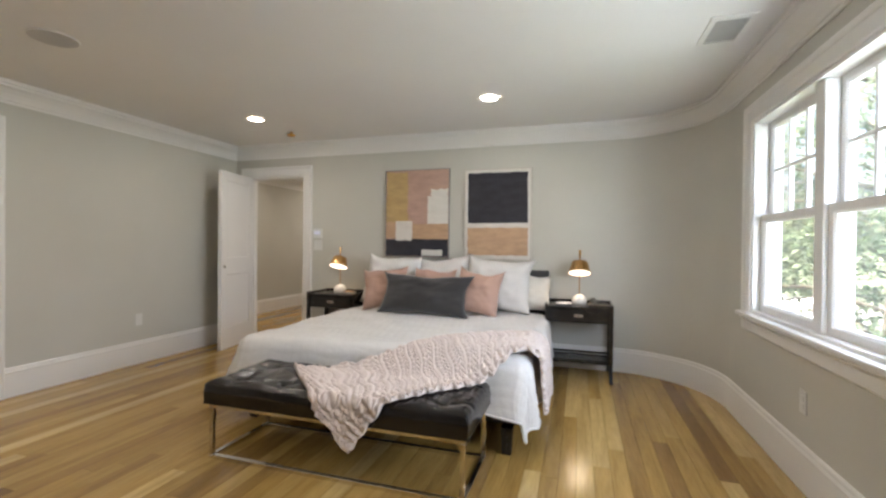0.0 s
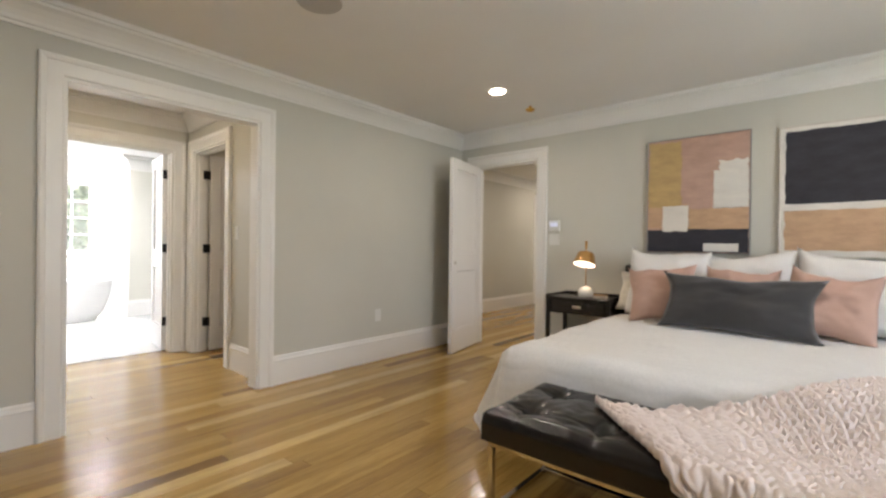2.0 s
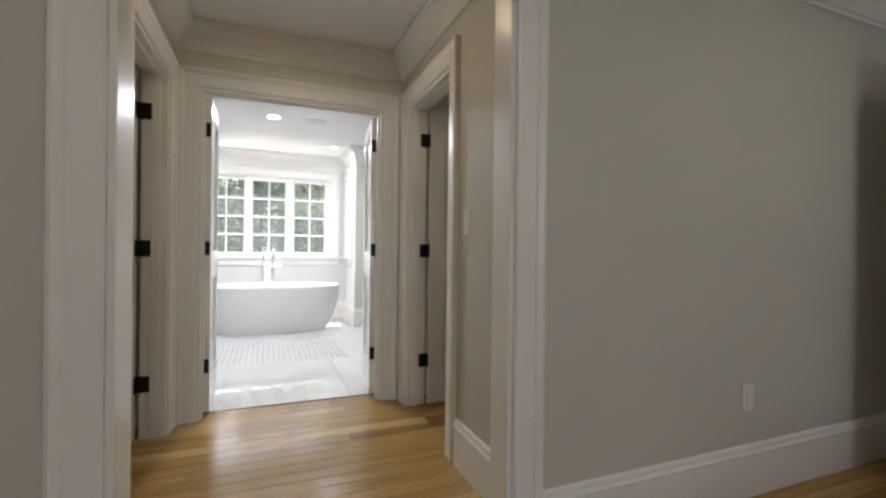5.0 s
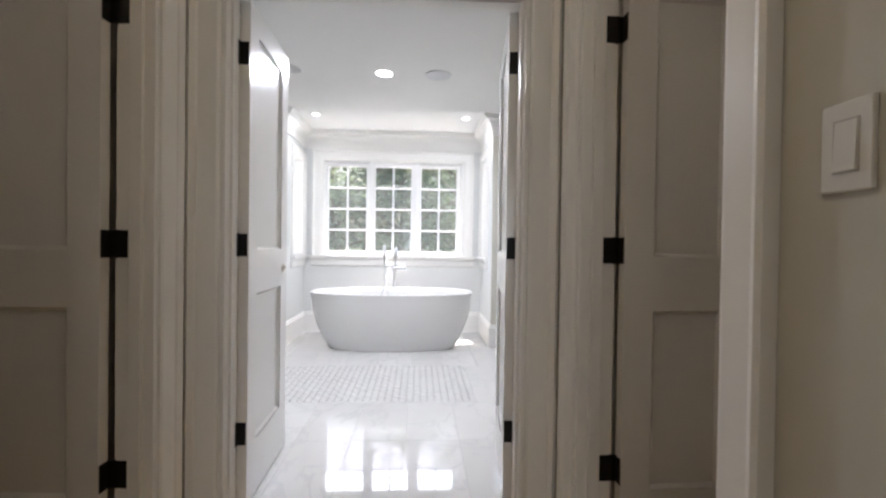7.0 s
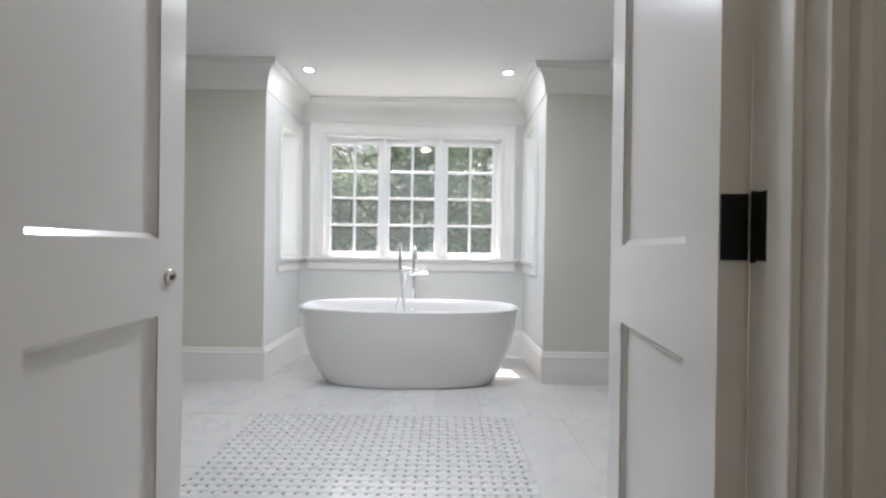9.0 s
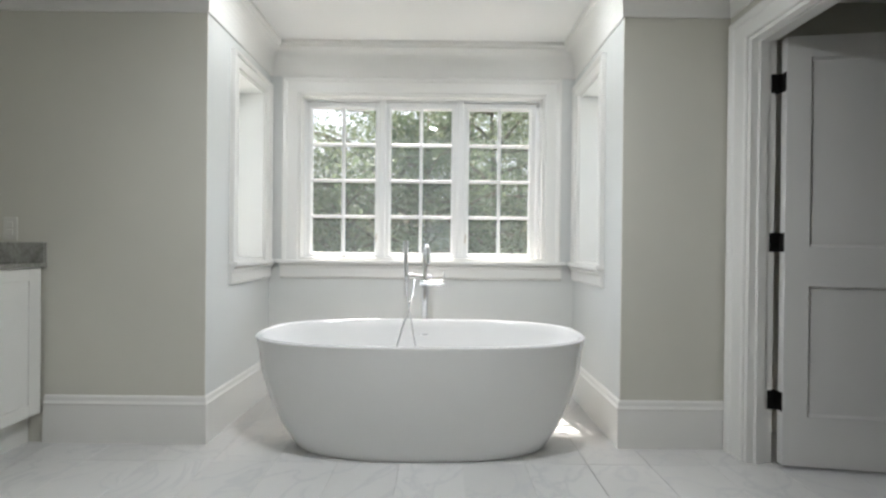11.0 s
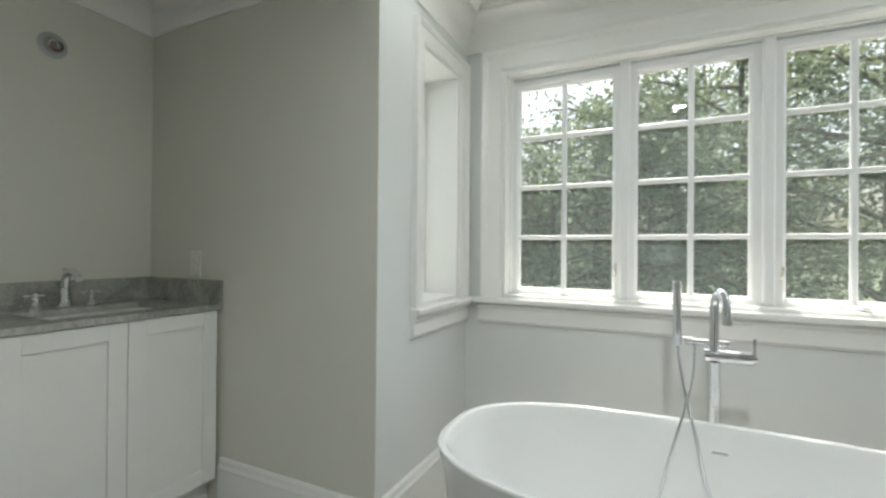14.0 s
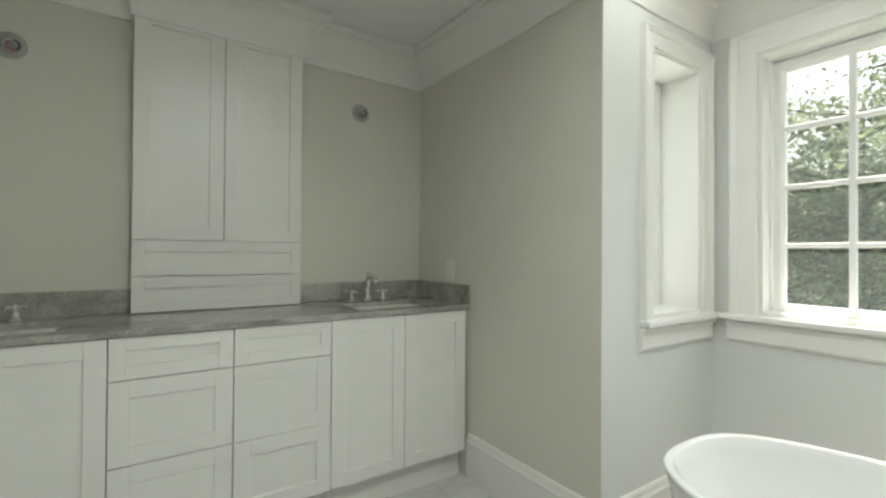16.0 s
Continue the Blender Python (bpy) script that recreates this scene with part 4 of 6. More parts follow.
def quilt():
    top = thing("quilt", pose(BXC, 0, 0), "white textured quilt spread over the bed, hanging at the foot", "bedding")
    bm = bmesh.new()
    nx, ny = 250, 210
    x_lo, x_hi, y_lo, y_hi = -0.93 - 0.44, 0.93 + 0.40, BY_F - 0.37, 4.78
    grid = []
    for j in range(ny + 1):
        row = []
        for i in range(nx + 1):
            u, v = x_lo + (x_hi - x_lo) * i / nx, y_lo + (y_hi - y_lo) * j / ny
            ex = max(0, abs(u) - 0.93) * (1 if u > 0 else -1)
            ey = min(0, v - (BY_F + 0.02))
            nrm4 = (ex ** 4 + ey ** 4) ** 0.25
            rad = math.hypot(ex, ey)
            k4 = nrm4 / rad if rad > 1e-9 else 1.0
            lean = 0.06 + 0.50 * max(0.0, -ex) / (abs(ex) + abs(ey) + 1e-6)
            ox, oy, dn = drape(ex * k4, ey * k4, 0.10, lean)
            x = max(-0.93, min(0.93, u)) + ox
            y = max(BY_F + 0.02, v) + oy
            wob = noise.noise((u * 2.2, v * 2.2, 0.3)) * 0.018 + noise.noise((u * 6, v * 6, 4.1)) * 0.007
            puff = 0.0036 * abs(math.sin(u * math.pi / 0.062 + 0.9 * math.sin(v * 23))) ** 0.7 * abs(math.sin(v * math.pi / 0.062 + 0.6 * math.sin(u * 19))) ** 0.7
            z = BTOP + 0.012 - dn + (wob + puff) * (1 if dn < 0.05 else 0.5) - 0.02 * (abs(u) / 0.95) ** 4
            fold = min(1, dn / 0.3) * 0.026 * math.sin((v if abs(ex) > abs(ey) else u) * 13 + 1.7 * math.sin(u * 3 + v * 2))
            if dn > 0.02:
                s = math.hypot(ex, ey)
                x += (ex / s) * (fold + puff * 0.7)
                y += (ey / s) * (fold * 0.5 + puff * 0.7)
            row.append(bm.verts.new((x, y, z)))
        grid.append(row)
    for j in range(ny):
        for i in range(nx):
            bm.faces.new((grid[j][i], grid[j][i + 1], grid[j + 1][i + 1], grid[j + 1][i]))
    edge_line = [r[0].co.copy() for r in grid[::-1]] + [q.co.copy() for q in grid[0][1:]] + [r[-1].co.copy() for r in grid[1:]]
    finish(bm, smooth=True)
    if sum(f.normal.z for f in bm.faces) < 0:
        bmesh.ops.reverse_faces(bm, faces=bm.faces)
    bmesh.ops.solidify(bm, geom=bm.faces[:], thickness=0.016)
    for f in bm.faces:
        f.smooth = True
    part("cover", bm, DUVET, top)
    bm = bmesh.new()
    tube(bm, edge_line, 0.0075, 6)
    part("hem", finish(bm, smooth=True), DUVET, top, "rolled white hem")


def pillow(name, m, w, h, t, mat, label, seed=0, flap=0.0, pinch=0.06, category="pillow"):
    """A stuffed cushion standing in its local xz plane, base at z 0."""
    top = thing(name, m, label, category, "pillows on the bed")
    bm = bmesh.new()
    n = 26
    sides = []
    for sgn in (-1, 1):
        g = []
        for j in range(n + 1):
            row = []
            for i in range(n + 1):
                u, v = -1 + 2 * i / n, -1 + 2 * j / n
                x = w / 2 * u * (1 - pinch * (1 - v * v))
                z = h / 2 + h / 2 * v * (1 - pinch * (1 - u * u))
                b = max(0.0, (1 - u ** 4) * (1 - v ** 4)) ** 0.62
                wr = noise.noise((u * 2 + seed, v * 2, sgn)) * 0.26 + noise.noise((u * 5, v * 5 + seed, sgn * 2)) * 0.12 + noise.noise((u * 11 + seed, v * 3, sgn)) * 0.05
                y = sgn * t / 2 * b * (1 + wr)
                z += (0.030 * noise.noise((u * 1.3, seed * 1.7, v * 0.8)) + 0.010 * noise.noise((u * 4, seed, v))) * (1 if v > 0 else 0.25)
                x += 0.016 * noise.noise((seed * 2.3, v * 1.5, u)) * abs(u)
                if v > 0 and abs(u) > 0.7:
                    z += 0.02 * ((abs(u) - 0.7) / 0.3) ** 2 * v
                row.append(bm.verts.new((x, y, z)))
            g.append(row)
        for j in range(n):
            for i in range(n):
                bm.faces.new((g[j][i], g[j][i + 1], g[j + 1][i + 1], g[j + 1][i]))
        sides.append(g)
    bmesh.ops.remove_doubles(bm, verts=bm.verts, dist=0.0006)
    part("cushion", finish(bm, smooth=True), mat, top)
    if flap:
        bm = bmesh.new()
        ring = [(-1, -1), (-1, 1), (1, 1), (1, -1)]
        sweep(bm, [(-0.004, -0.002), (-0.004, 0.002), (flap, 0.002), (flap, -0.002)], [(a * w / 2 * 0.985, h / 2 + b * h / 2 * 0.985) for a, b in ring], True, lambda a, b, q: (a, q, b))
        part("flange", finish(bm), mat, top)
    return top


bed()
quilt()
ZB = BTOP + 0.012
for k, x in enumerate((-2.02, -0.715)):
    pillow("sleeping_pillow", pose(x, 4.80, ZB + 0.01, -22), 0.72, 0.34, 0.20, CREAM, "cream sleeping pillow against the headboard", 3 + k)
for k, (x, y, rz) in enumerate(((-1.965, 4.66, 4), (-1.40, 4.72, -3), (-0.865, 4.64, -2))):
    pillow("euro_pillow", pose(x, y, ZB, -14, (2, -4, 3)[k], rz), (0.60, 0.58, 0.66)[k], 0.53, 0.19, LINEN, "large square white pillow with pointed corners", 11 + k, pinch=0.10)
for k, (x, y, rz, w) in enumerate(((-1.905, 4.40, 7, 0.47), (-1.475, 4.47, 0, 0.44), (-1.02, 4.38, -8, 0.46))):
    pillow("throw_pillow", pose(x, y, ZB, -20, (-5, 3, 5)[k], rz), w, 0.42, 0.16, PINK, "dusty pink square cushion leaning on white pillows", 21 + k, pinch=0.12)
pillow("lumbar_pillow", pose(-1.455, 4.20, ZB - 0.005, -24, 1.5, 0), 0.90, 0.40, 0.17, VELVET, "long charcoal velvet lumbar cushion with black piping", 31, pinch=0.15)


def bench():
    x0, x1, y0, y1 = -2.085, -0.595, 2.455, 2.945
    top = thing("bench", pose(0, 0, 0), "tufted black leather bench on a polished steel frame", "bench")
    s = 0.024
    for x in (x0 + 0.012, x1 - 0.012):
        for y in (y0 + 0.012, y1 - 0.012):
            box_part("leg", (x - s / 2, x + s / 2, y - s / 2, y + s / 2, s, 0.290), STEEL, top, 0.002)
    for z in (0.0, 0.290):
        for y in (y0 + 0.012, y1 - 0.012):
            box_part("rail", (x0, x1, y - s / 2, y + s / 2, z, z + s), STEEL, top, 0.002)
        for x in (x0 + 0.012, x1 - 0.012):
            box_part("crossbar", (x - s / 2 + 0.001, x + s / 2 - 0.001, y0 + s, y1 - s, z + 0.001, z + s - 0.001), STEEL, top, 0.001)
    # tufted seat
    bm = bmesh.new()
    nx, ny = 120, 44
    w, d = x1 - x0 + 0.03, y1 - y0 + 0.03
    cols, rows = 5, 2
    buttons = [(x0 - 0.015 + w * (i + 0.5) / cols, y0 - 0.015 + d * (j + 0.5) / rows) for i in range(cols) for j in range(rows)]
    grid = []
    for j in range(ny + 1):
        row = []
        for i in range(nx + 1):
            u, v = i / nx, j / ny
            x, y = x0 - 0.015 + w * u, y0 - 0.015 + d * v
            edge = min(u * w, (1 - u) * w, v * d, (1 - v) * d)
            z = 0.440 - 0.028 * math.exp(-edge / 0.016)
            for bx, by in buttons:
                r = math.hypot(x - bx, y - by)
                z -= 0.028 * math.exp(-(r / 0.024) ** 2) + 0.018 * math.exp(-(r / 0.075) ** 2)
                ang = math.atan2(y - by, x - bx)
                z -= 0.0018 * math.exp(-(r / 0.07) ** 2) * math.sin(5 * ang + bx * 40)
            sx = abs(((u * cols) % 1) - 0.5) * w / cols
            sy = abs(((v * rows) % 1) - 0.5) * d / rows
            z -= 0.006 * math.exp(-(sx / 0.007) ** 2) + 0.006 * math.exp(-(sy / 0.007) ** 2)
            z += 0.006 * noise.noise((x * 8, y * 8, 0)) + 0.003 * noise.noise((x * 24, y * 24, 3)) + 0.008
            row.append(bm.verts.new((x, y, z)))
        grid.append(row)
    for j in range(ny):
        for i in range(nx):
            bm.faces.new((grid[j][i], grid[j][i + 1], grid[j + 1][i + 1], grid[j + 1][i]))
    loop = [grid[0][i] for i in range(nx + 1)] + [grid[j][nx] for j in range(1, ny + 1)] + [grid[ny][i] for i in range(nx - 1, -1, -1)] + [grid[j][0] for j in range(ny - 1, 0, -1)]
    prev = loop
    cx, cy = (x0 + x1) / 2, (y0 + y1) / 2
    for z, g in ((0.375, 0.006), (0.335, 0.004), (0.315, -0.006)):
        ring = [bm.verts.new((q.co.x + math.copysign(g, q.co.x - cx), q.co.y + math.copysign(g, q.co.y - cy), z)) for q in loop]
        for a in range(len(loop)):
            b = (a + 1) % len(loop)
            bm.faces.new((prev[a], prev[b], ring[b], ring[a]))
        prev = ring
    bm.faces.new(prev)
    part("seat", finish(bm, smooth=True), LEATHER, top, "tufted black leather seat", flat=60)
    for bx, by in buttons:
        bm = bmesh.new()
        lathe(bm, [(0.011, 0.398), (0.010, 0.406), (0.005, 0.410), (0, 0.411)], 12, Matrix.Translation((bx, by, 0)))
        part("button", finish(bm, smooth=True), LEATHER, top)


bench()


def throw_blanket():
    """A knitted blanket over the bench's front and the bed's corner."""
    top = thing("throw_blanket", pose(0, 0, 0), "chunky knit blush throw over the bench and bed corner", "blanket")
    bm = bmesh.new()
    # flat pattern: corners by (x, way along), where way is y, with the bench's front and the bed's rise unrolled
    upper = [(-1.76, 2.78), (-1.25, 2.93), (-1.04, 3.08), (-0.81, 3.40), (-0.36, 3.64), (0.06, 3.76)]
    lower = [(-1.17, 2.16), (-0.97, 2.43), (-0.78, 2.66), (-0.58, 2.86), (-0.36, 3.10), (0.03, 3.20)]
    nu, nv = 380, 176

    def along(line, u):
        k = min(len(line) - 2, int(u * (len(line) - 1)))
        p0, p1, p2, p3 = (Vector(line[max(0, min(len(line) - 1, k + o))]) for o in (-1, 0, 1, 2))
        t = u * (len(line) - 1) - k
        return 0.5 * ((2 * p1) + (p2 - p0) * t + (2 * p0 - 5 * p1 + 4 * p2 - p3) * t * t + (3 * p1 - p0 - 3 * p2 + p3) * t ** 3)
    xr = BXC + 0.955

    def lay_down(p, lift):
        x, q = p
        if q < 2.425:
            y, z, nrm = 2.425 - 0.012, 0.452 - (2.425 - q), Vector((0, -1, 0))
            if q > 2.385:
                k = (2.425 - q) / 0.04
                y, z = 2.425 - 0.012 * math.sin(k * 1.57), 0.452 - 0.04 * (1 - math.cos(k * 1.57)) * 1.0
                nrm = Vector((0, -k, 1 - k)).normalized()
        else:
            y = q
            s = min(1, max(0, (q - 2.80) / 0.26))
            s = s * s * (3 - 2 * s)
            z = 0.452 + (BTOP + 0.030 - 0.452) * s
            nrm = Vector((0, -0.5 * s * (1 - s) * 4, 1)).normalized()
        if x > xr and q > 2.9:
            ex = x - xr
            ox, _, dn = drape(ex, 0, 0.09)
            out = min(1, dn / 0.1)
            x = xr + ox * 1.02 + 0.016
            z -= dn
            nrm = nrm.lerp(Vector((1, 0, 0.1)), out).normalized()
        return Vector((x, y, z)) + nrm * lift

    def pattern(u, v):
        top_edge, low_edge = along(upper, u), along(lower, u)
        p = low_edge.lerp(top_edge, v)
        # chunky stitches: pairs of plump strands that lean into a V
        ru, rv = u * 1.85 / 0.050 + 0.22 * math.sin(v * 15) + 0.10 * noise.noise((u * 9, v * 5, 3)), v * 0.72 / 0.036 + 0.12 * noise.noise((u * 7, v * 6, 9))
        a = ru % 1
        b = (a * 2) % 1
        across = (rv + (b if a < 0.5 else 1 - b) * 0.6 + 0.5 * (math.floor(ru) % 2)) % 1
        strand = max(0.0, 1 - (2 * across - 1) ** 2) ** 0.5 * max(0.0, 1 - 0.7 * (2 * b - 1) ** 2) ** 0.5
        border = max(0.0, 1 - min(v, u * 2.6) / 0.20) ** 0.5
        ridge = abs(math.sin(math.pi * (u * 1.85 + v * 0.25) / 0.046))
        lift = 0.007 + 0.020 * strand * (1 + 0.3 * noise.noise((ru * 0.9, rv * 0.9, 7))) * (1 - 0.3 * border) + 0.020 * border * ridge + 0.012 * noise.noise((u * 7, v * 4, 1))
        lift += 0.0025 * noise.noise((u * 160, v * 70, 5))
        p = p + Vector((0.006 * math.sin(2 * math.pi * rv) + 0.010 * noise.noise((ru * 0.5, rv * 0.5, 2)), 0.010 * math.sin(math.pi * ru))) * (0.6 if 0.02 < v < 0.98 else 1.0)
        return lay_down(p, lift), lay_down(p, 0.004)
    tops, unders = [], []
    for j in range(nv + 1):
        tr, ur = [], []
        for i in range(nu + 1):
            p, q = pattern(i / nu, j / nv)
            tr.append(bm.verts.new(p))
            ur.append(bm.verts.new(q))
        tops.append(tr)
        unders.append(ur)
    for g in (tops, unders):
        for j in range(nv):
            for i in range(nu):
                bm.faces.new((g[j][i], g[j][i + 1], g[j + 1][i + 1], g[j + 1][i]))
    rim_t = tops[0] + [r[-1] for r in tops[1:]] + tops[-1][-2::-1] + [r[0] for r in tops[-2:0:-1]]
    rim_u = unders[0] + [r[-1] for r in unders[1:]] + unders[-1][-2::-1] + [r[0] for r in unders[-2:0:-1]]
    for k in range(len(rim_t)):
        e = (k + 1) % len(rim_t)
        bm.faces.new((rim_t[k], rim_t[e], rim_u[e], rim_u[k]))
    part("knit", finish(bm, smooth=True), KNIT, top)


throw_blanket()


def nightstand(x, y, label):
    """Black bedside table with one drawer, a low shelf and sabre legs; base centred at x, y."""
    top = thing("nightstand", pose(x, y, 0), label, "nightstand", "nightstands beside the bed")
    w, d = 0.60, 0.40
    box_part("tabletop", (-w / 2, w / 2, -d / 2, d / 2, 0.655, 0.672), ESPRESSO, top, 0.003)
    for nm, dims in (("lip", (-w / 2, w / 2, d / 2 - 0.014, d / 2, 0.672, 0.695)), ("lip", (-w / 2, -w / 2 + 0.012, -d / 2, d / 2 - 0.014, 0.672, 0.688)), ("lip", (w / 2 - 0.012, w / 2, -d / 2, d / 2 - 0.014, 0.672, 0.688))):
        box_part(nm, dims, ESPRESSO, top, 0.002)
    box_part("case", (-w / 2 + 0.012, w / 2 - 0.012, -d / 2 + 0.022, d / 2 - 0.01, 0.520, 0.655), ESPRESSO, top, 0.002)
    dr = box_part("drawer", (-w / 2 + 0.055, w / 2 - 0.055, -d / 2 + 0.010, -d / 2 + 0.022, 0.532, 0.645), ESPRESSO, top, 0.003)
    bm = bmesh.new()
    tube(bm, [(-0.032, -d / 2 + 0.010, 0.588), (-0.030, -d / 2 - 0.006, 0.588), (0.030, -d / 2 - 0.006, 0.588), (0.032, -d / 2 + 0.010, 0.588)], 0.005, 8)
    box(bm, -0.038, 0.038, -d / 2 + 0.007, -d / 2 + 0.010, 0.576, 0.600)
    part("handle", finish(bm), NICKEL, dr, "small nickel bail handle")
    for sx in (-1, 1):
        for sy in (-1, 1):
            bm = bmesh.new()
            s = 0.017
            prof = [(0.655, 0.0, 1.0), (0.35, 0.0, 0.95), (0.14, 0.0, 0.85), (0.07, 0.010, 0.85), (0.03, 0.026, 0.9), (0.0, 0.045, 0.95)]
            rings = []
            for z, o, k in prof:
                cx, cy = sx * (w / 2 - 0.018), sy * (d / 2 - 0.020) + sy * o
                rings.append([bm.verts.new((cx + a * s * k, cy + b * s * k, z)) for a, b in ((-1, -1), (1, -1), (1, 1), (-1, 1))])
            for p, q in zip(rings, rings[1:]):
                for i in range(4):
                    bm.faces.new((p[i], p[(i + 1) % 4], q[(i + 1) % 4], q[i]))
            bm.faces.new(rings[0])
            bm.faces.new(rings[-1])
            part("leg", finish(bm, 0.002), ESPRESSO, top)
    box_part("shelf", (-w / 2 + 0.03, w / 2 - 0.03, -d / 2 + 0.03, d / 2 - 0.03, 0.150, 0.168), ESPRESSO, top, 0.002)
    for y0 in (-d / 2 + 0.012, d / 2 - 0.028):
        box_part("rail", (-w / 2 + 0.034, w / 2 - 0.034, y0, y0 + 0.016, 0.176, 0.192), ESPRESSO, top, 0.002)
    for s in (-1, 1):
        box_part("stretcher", (s * (w / 2 - 0.018) - 0.009, s * (w / 2 - 0.018) + 0.009, -d / 2 + 0.034, d / 2 - 0.034, 0.148, 0.190), ESPRESSO, top, 0.002)
    return top


nightstand(-0.10, 4.86, "black one-drawer bedside table with a low shelf")
nightstand(-2.69, 4.89, "black one-drawer bedside table with red books below")
MARB = marble("lamp_marble", (0.78, 0.76, 0.73), (0.55, 0.54, 0.53), 9, 0.2, 0.03)


def table_lamp(x, y, z):
    top = thing("table_lamp", pose(x, y, z), "brass table lamp with a white dome base, switched on", "table lamp", "bedside lamps")
    tilt = Matrix.Translation((0, 0, 0.40)) @ Matrix.Rotation(radians(-21), 4, "X") @ Matrix.Translation((0, 0, -0.40))
    bm = bmesh.new()
    lathe(bm, [(0, 0), (0.064, 0), (0.070, 0.012), (0.068, 0.036), (0.056, 0.064), (0.036, 0.082), (0.012, 0.090), (0, 0.091)], 32)
    part("base", finish(bm, smooth=True), MARB, top, "white marble dome base", flat=50)
    bm = bmesh.new()
    tube(bm, [(0, 0, 0.088), (0, 0, 0.44)], 0.0055, 12)
    tube(bm, [(0, 0, 0.44), (0, 0, 0.515)], [0.010, 0.012], 14)
    part("stem", finish(bm, smooth=True), BRASS, top, flat=40)
    bm = bmesh.new()
    lathe(bm, [(0.012, 0.402), (0.064, 0.400), (0.074, 0.392), (0.104, 0.285), (0.101, 0.285), (0.071, 0.389), (0.062, 0.396), (0.012, 0.398)], 40, tilt)
    part("shade", finish(bm, smooth=True), BRASS, top, "brushed brass cone shade", flat=35)
    bm = bmesh.new()
    lathe(bm, [(0, 0.288), (0.098, 0.288), (0.098, 0.291), (0, 0.291)], 32, tilt)
    part("diffuser", finish(bm), LAMPGLOW, top, "glowing white diffuser")
    d = bpy.data.lights.new("lamp_light", "AREA")
    d.shape, d.size, d.energy, d.color, d.spread = "DISK", 0.19, LAMP_W, (1.0, 0.76, 0.48), radians(165)
    lo = new("lamp_light", d)
    lo.parent = top
    lo.location = tilt @ Vector((0, 0, 0.284))
    lo.rotation_euler = (radians(-21), 0, 0)


table_lamp(-0.095, 4.90, 0.673)
table_lamp(-2.70, 4.92, 0.673)


def dish(name, x, y, z, prof, mat, label, category, seg=24):
    top = thing(name, pose(x, y, z), label, category)
    bm = bmesh.new()
    lathe(bm, prof, seg)
    part("body", finish(bm, smooth=True), mat, top, flat=40)


dish("plate", -0.235, 4.80, 0.673, [(0, 0), (0.045, 0), (0.078, 0.010), (0.078, 0.013), (0.045, 0.004), (0, 0.004)], TUBM, "small white ceramic plate beside the lamp", "plate")
POT = plain("dark_stoneware", (0.10, 0.10, 0.085), 0.6, vary=0.3, scale=20, grain=80, bumps=0.4)
dish("pot", 0.035, 4.93, 0.673, [(0, 0), (0.024, 0), (0.031, 0.018), (0.030, 0.040), (0.022, 0.050), (0.014, 0.060), (0, 0.062)], POT, "small grey-green stoneware jar beside the lamp", "jar")
tray = thing("tray", pose(0.09, 4.80, 0.673), "flat dark lacquered tray on the bedside table", "tray")
box_part("base", (-0.10, 0.10, -0.07, 0.07, 0, 0.006), ESPRESSO, tray, 0.002)
for dims in ((-0.10, 0.10, -0.07, -0.063, 0.006, 0.016), (-0.10, 0.10, 0.063, 0.07, 0.006, 0.016), (-0.10, -0.093, -0.063, 0.063, 0.006, 0.016), (0.093, 0.10, -0.063, 0.063, 0.006, 0.016)):
    box_part("rim", dims, STEEL, tray, 0.001)
bx = thing("trinket_box", pose(-2.53, 4.84, 0.673, 0, 0, 8), "small pale box with a brass lid", "box")
box_part("body", (-0.055, 0.055, -0.035, 0.035, 0, 0.022), CREAM, bx, 0.003)
box_part("lid", (-0.057, 0.057, -0.037, 0.037, 0.0225, 0.031), BRASS, bx, 0.002)
RED = plain("rust_red_cover", (0.32, 0.06, 0.035), 0.6, vary=0.15, scale=12)
PAPER = plain("book_pages", (0.70, 0.64, 0.52), 0.9, vary=0.1, scale=60)
for k, (dx, ww, hh) in enumerate(((-2.66, 0.34, 0.034), (-2.67, 0.31, 0.030))):
    z = 0.169 + 0.035 * k
    bk = thing("book", pose(dx, 4.88, z, 0, 0, 3 - 5 * k), "large rust-red book lying on the low shelf", "book", "books on the shelf")
    box_part("pages", (-ww / 2 + 0.006, ww / 2 - 0.004, -0.115, 0.115, 0.003, hh - 0.003), PAPER, bk, 0)
    for a, b in ((0, 0.003), (hh - 0.003, hh)):
        box_part("cover", (-ww / 2, ww / 2, -0.12, 0.12, a, b), RED, bk, 0.0008)
    box_part("spine", (-ww / 2 - 0.002, -ww / 2 + 0.004, -0.12, 0.12, 0.003, hh - 0.003), RED, bk, 0.0008)


# paintings
def paint(name, color, vary=0.12, scale=6.0):
    m, nt, bs = node_material(name)
    a, b = texture_at(nt, scale, 6, 0.65, (1, 1, 2.5)), texture_at(nt, 55, 4)
    r = ramp(nt, a.outputs[0], [(0.3, tuple(c * (1 - vary) for c in color)), (0.7, tuple(min(1, c * (1 + vary)) for c in color))])
    link(nt, r.outputs[0], bs.inputs["Base Color"])
    bs.inputs["Roughness"].default_value = 0.75
    bump(nt, bs, b.outputs[0], 0.35)
    return m


NAVY, PEACH = paint("navy_paint", (0.028, 0.027, 0.036), 0.3), paint("peach_paint", (0.52, 0.34, 0.21), 0.14, 9)
ROSE, OCHRE, CHALK = paint("rose_paint", (0.48, 0.315, 0.25), 0.14), paint("ochre_paint", (0.50, 0.35, 0.155), 0.16), paint("chalk_paint", (0.70, 0.67, 0.62), 0.08)
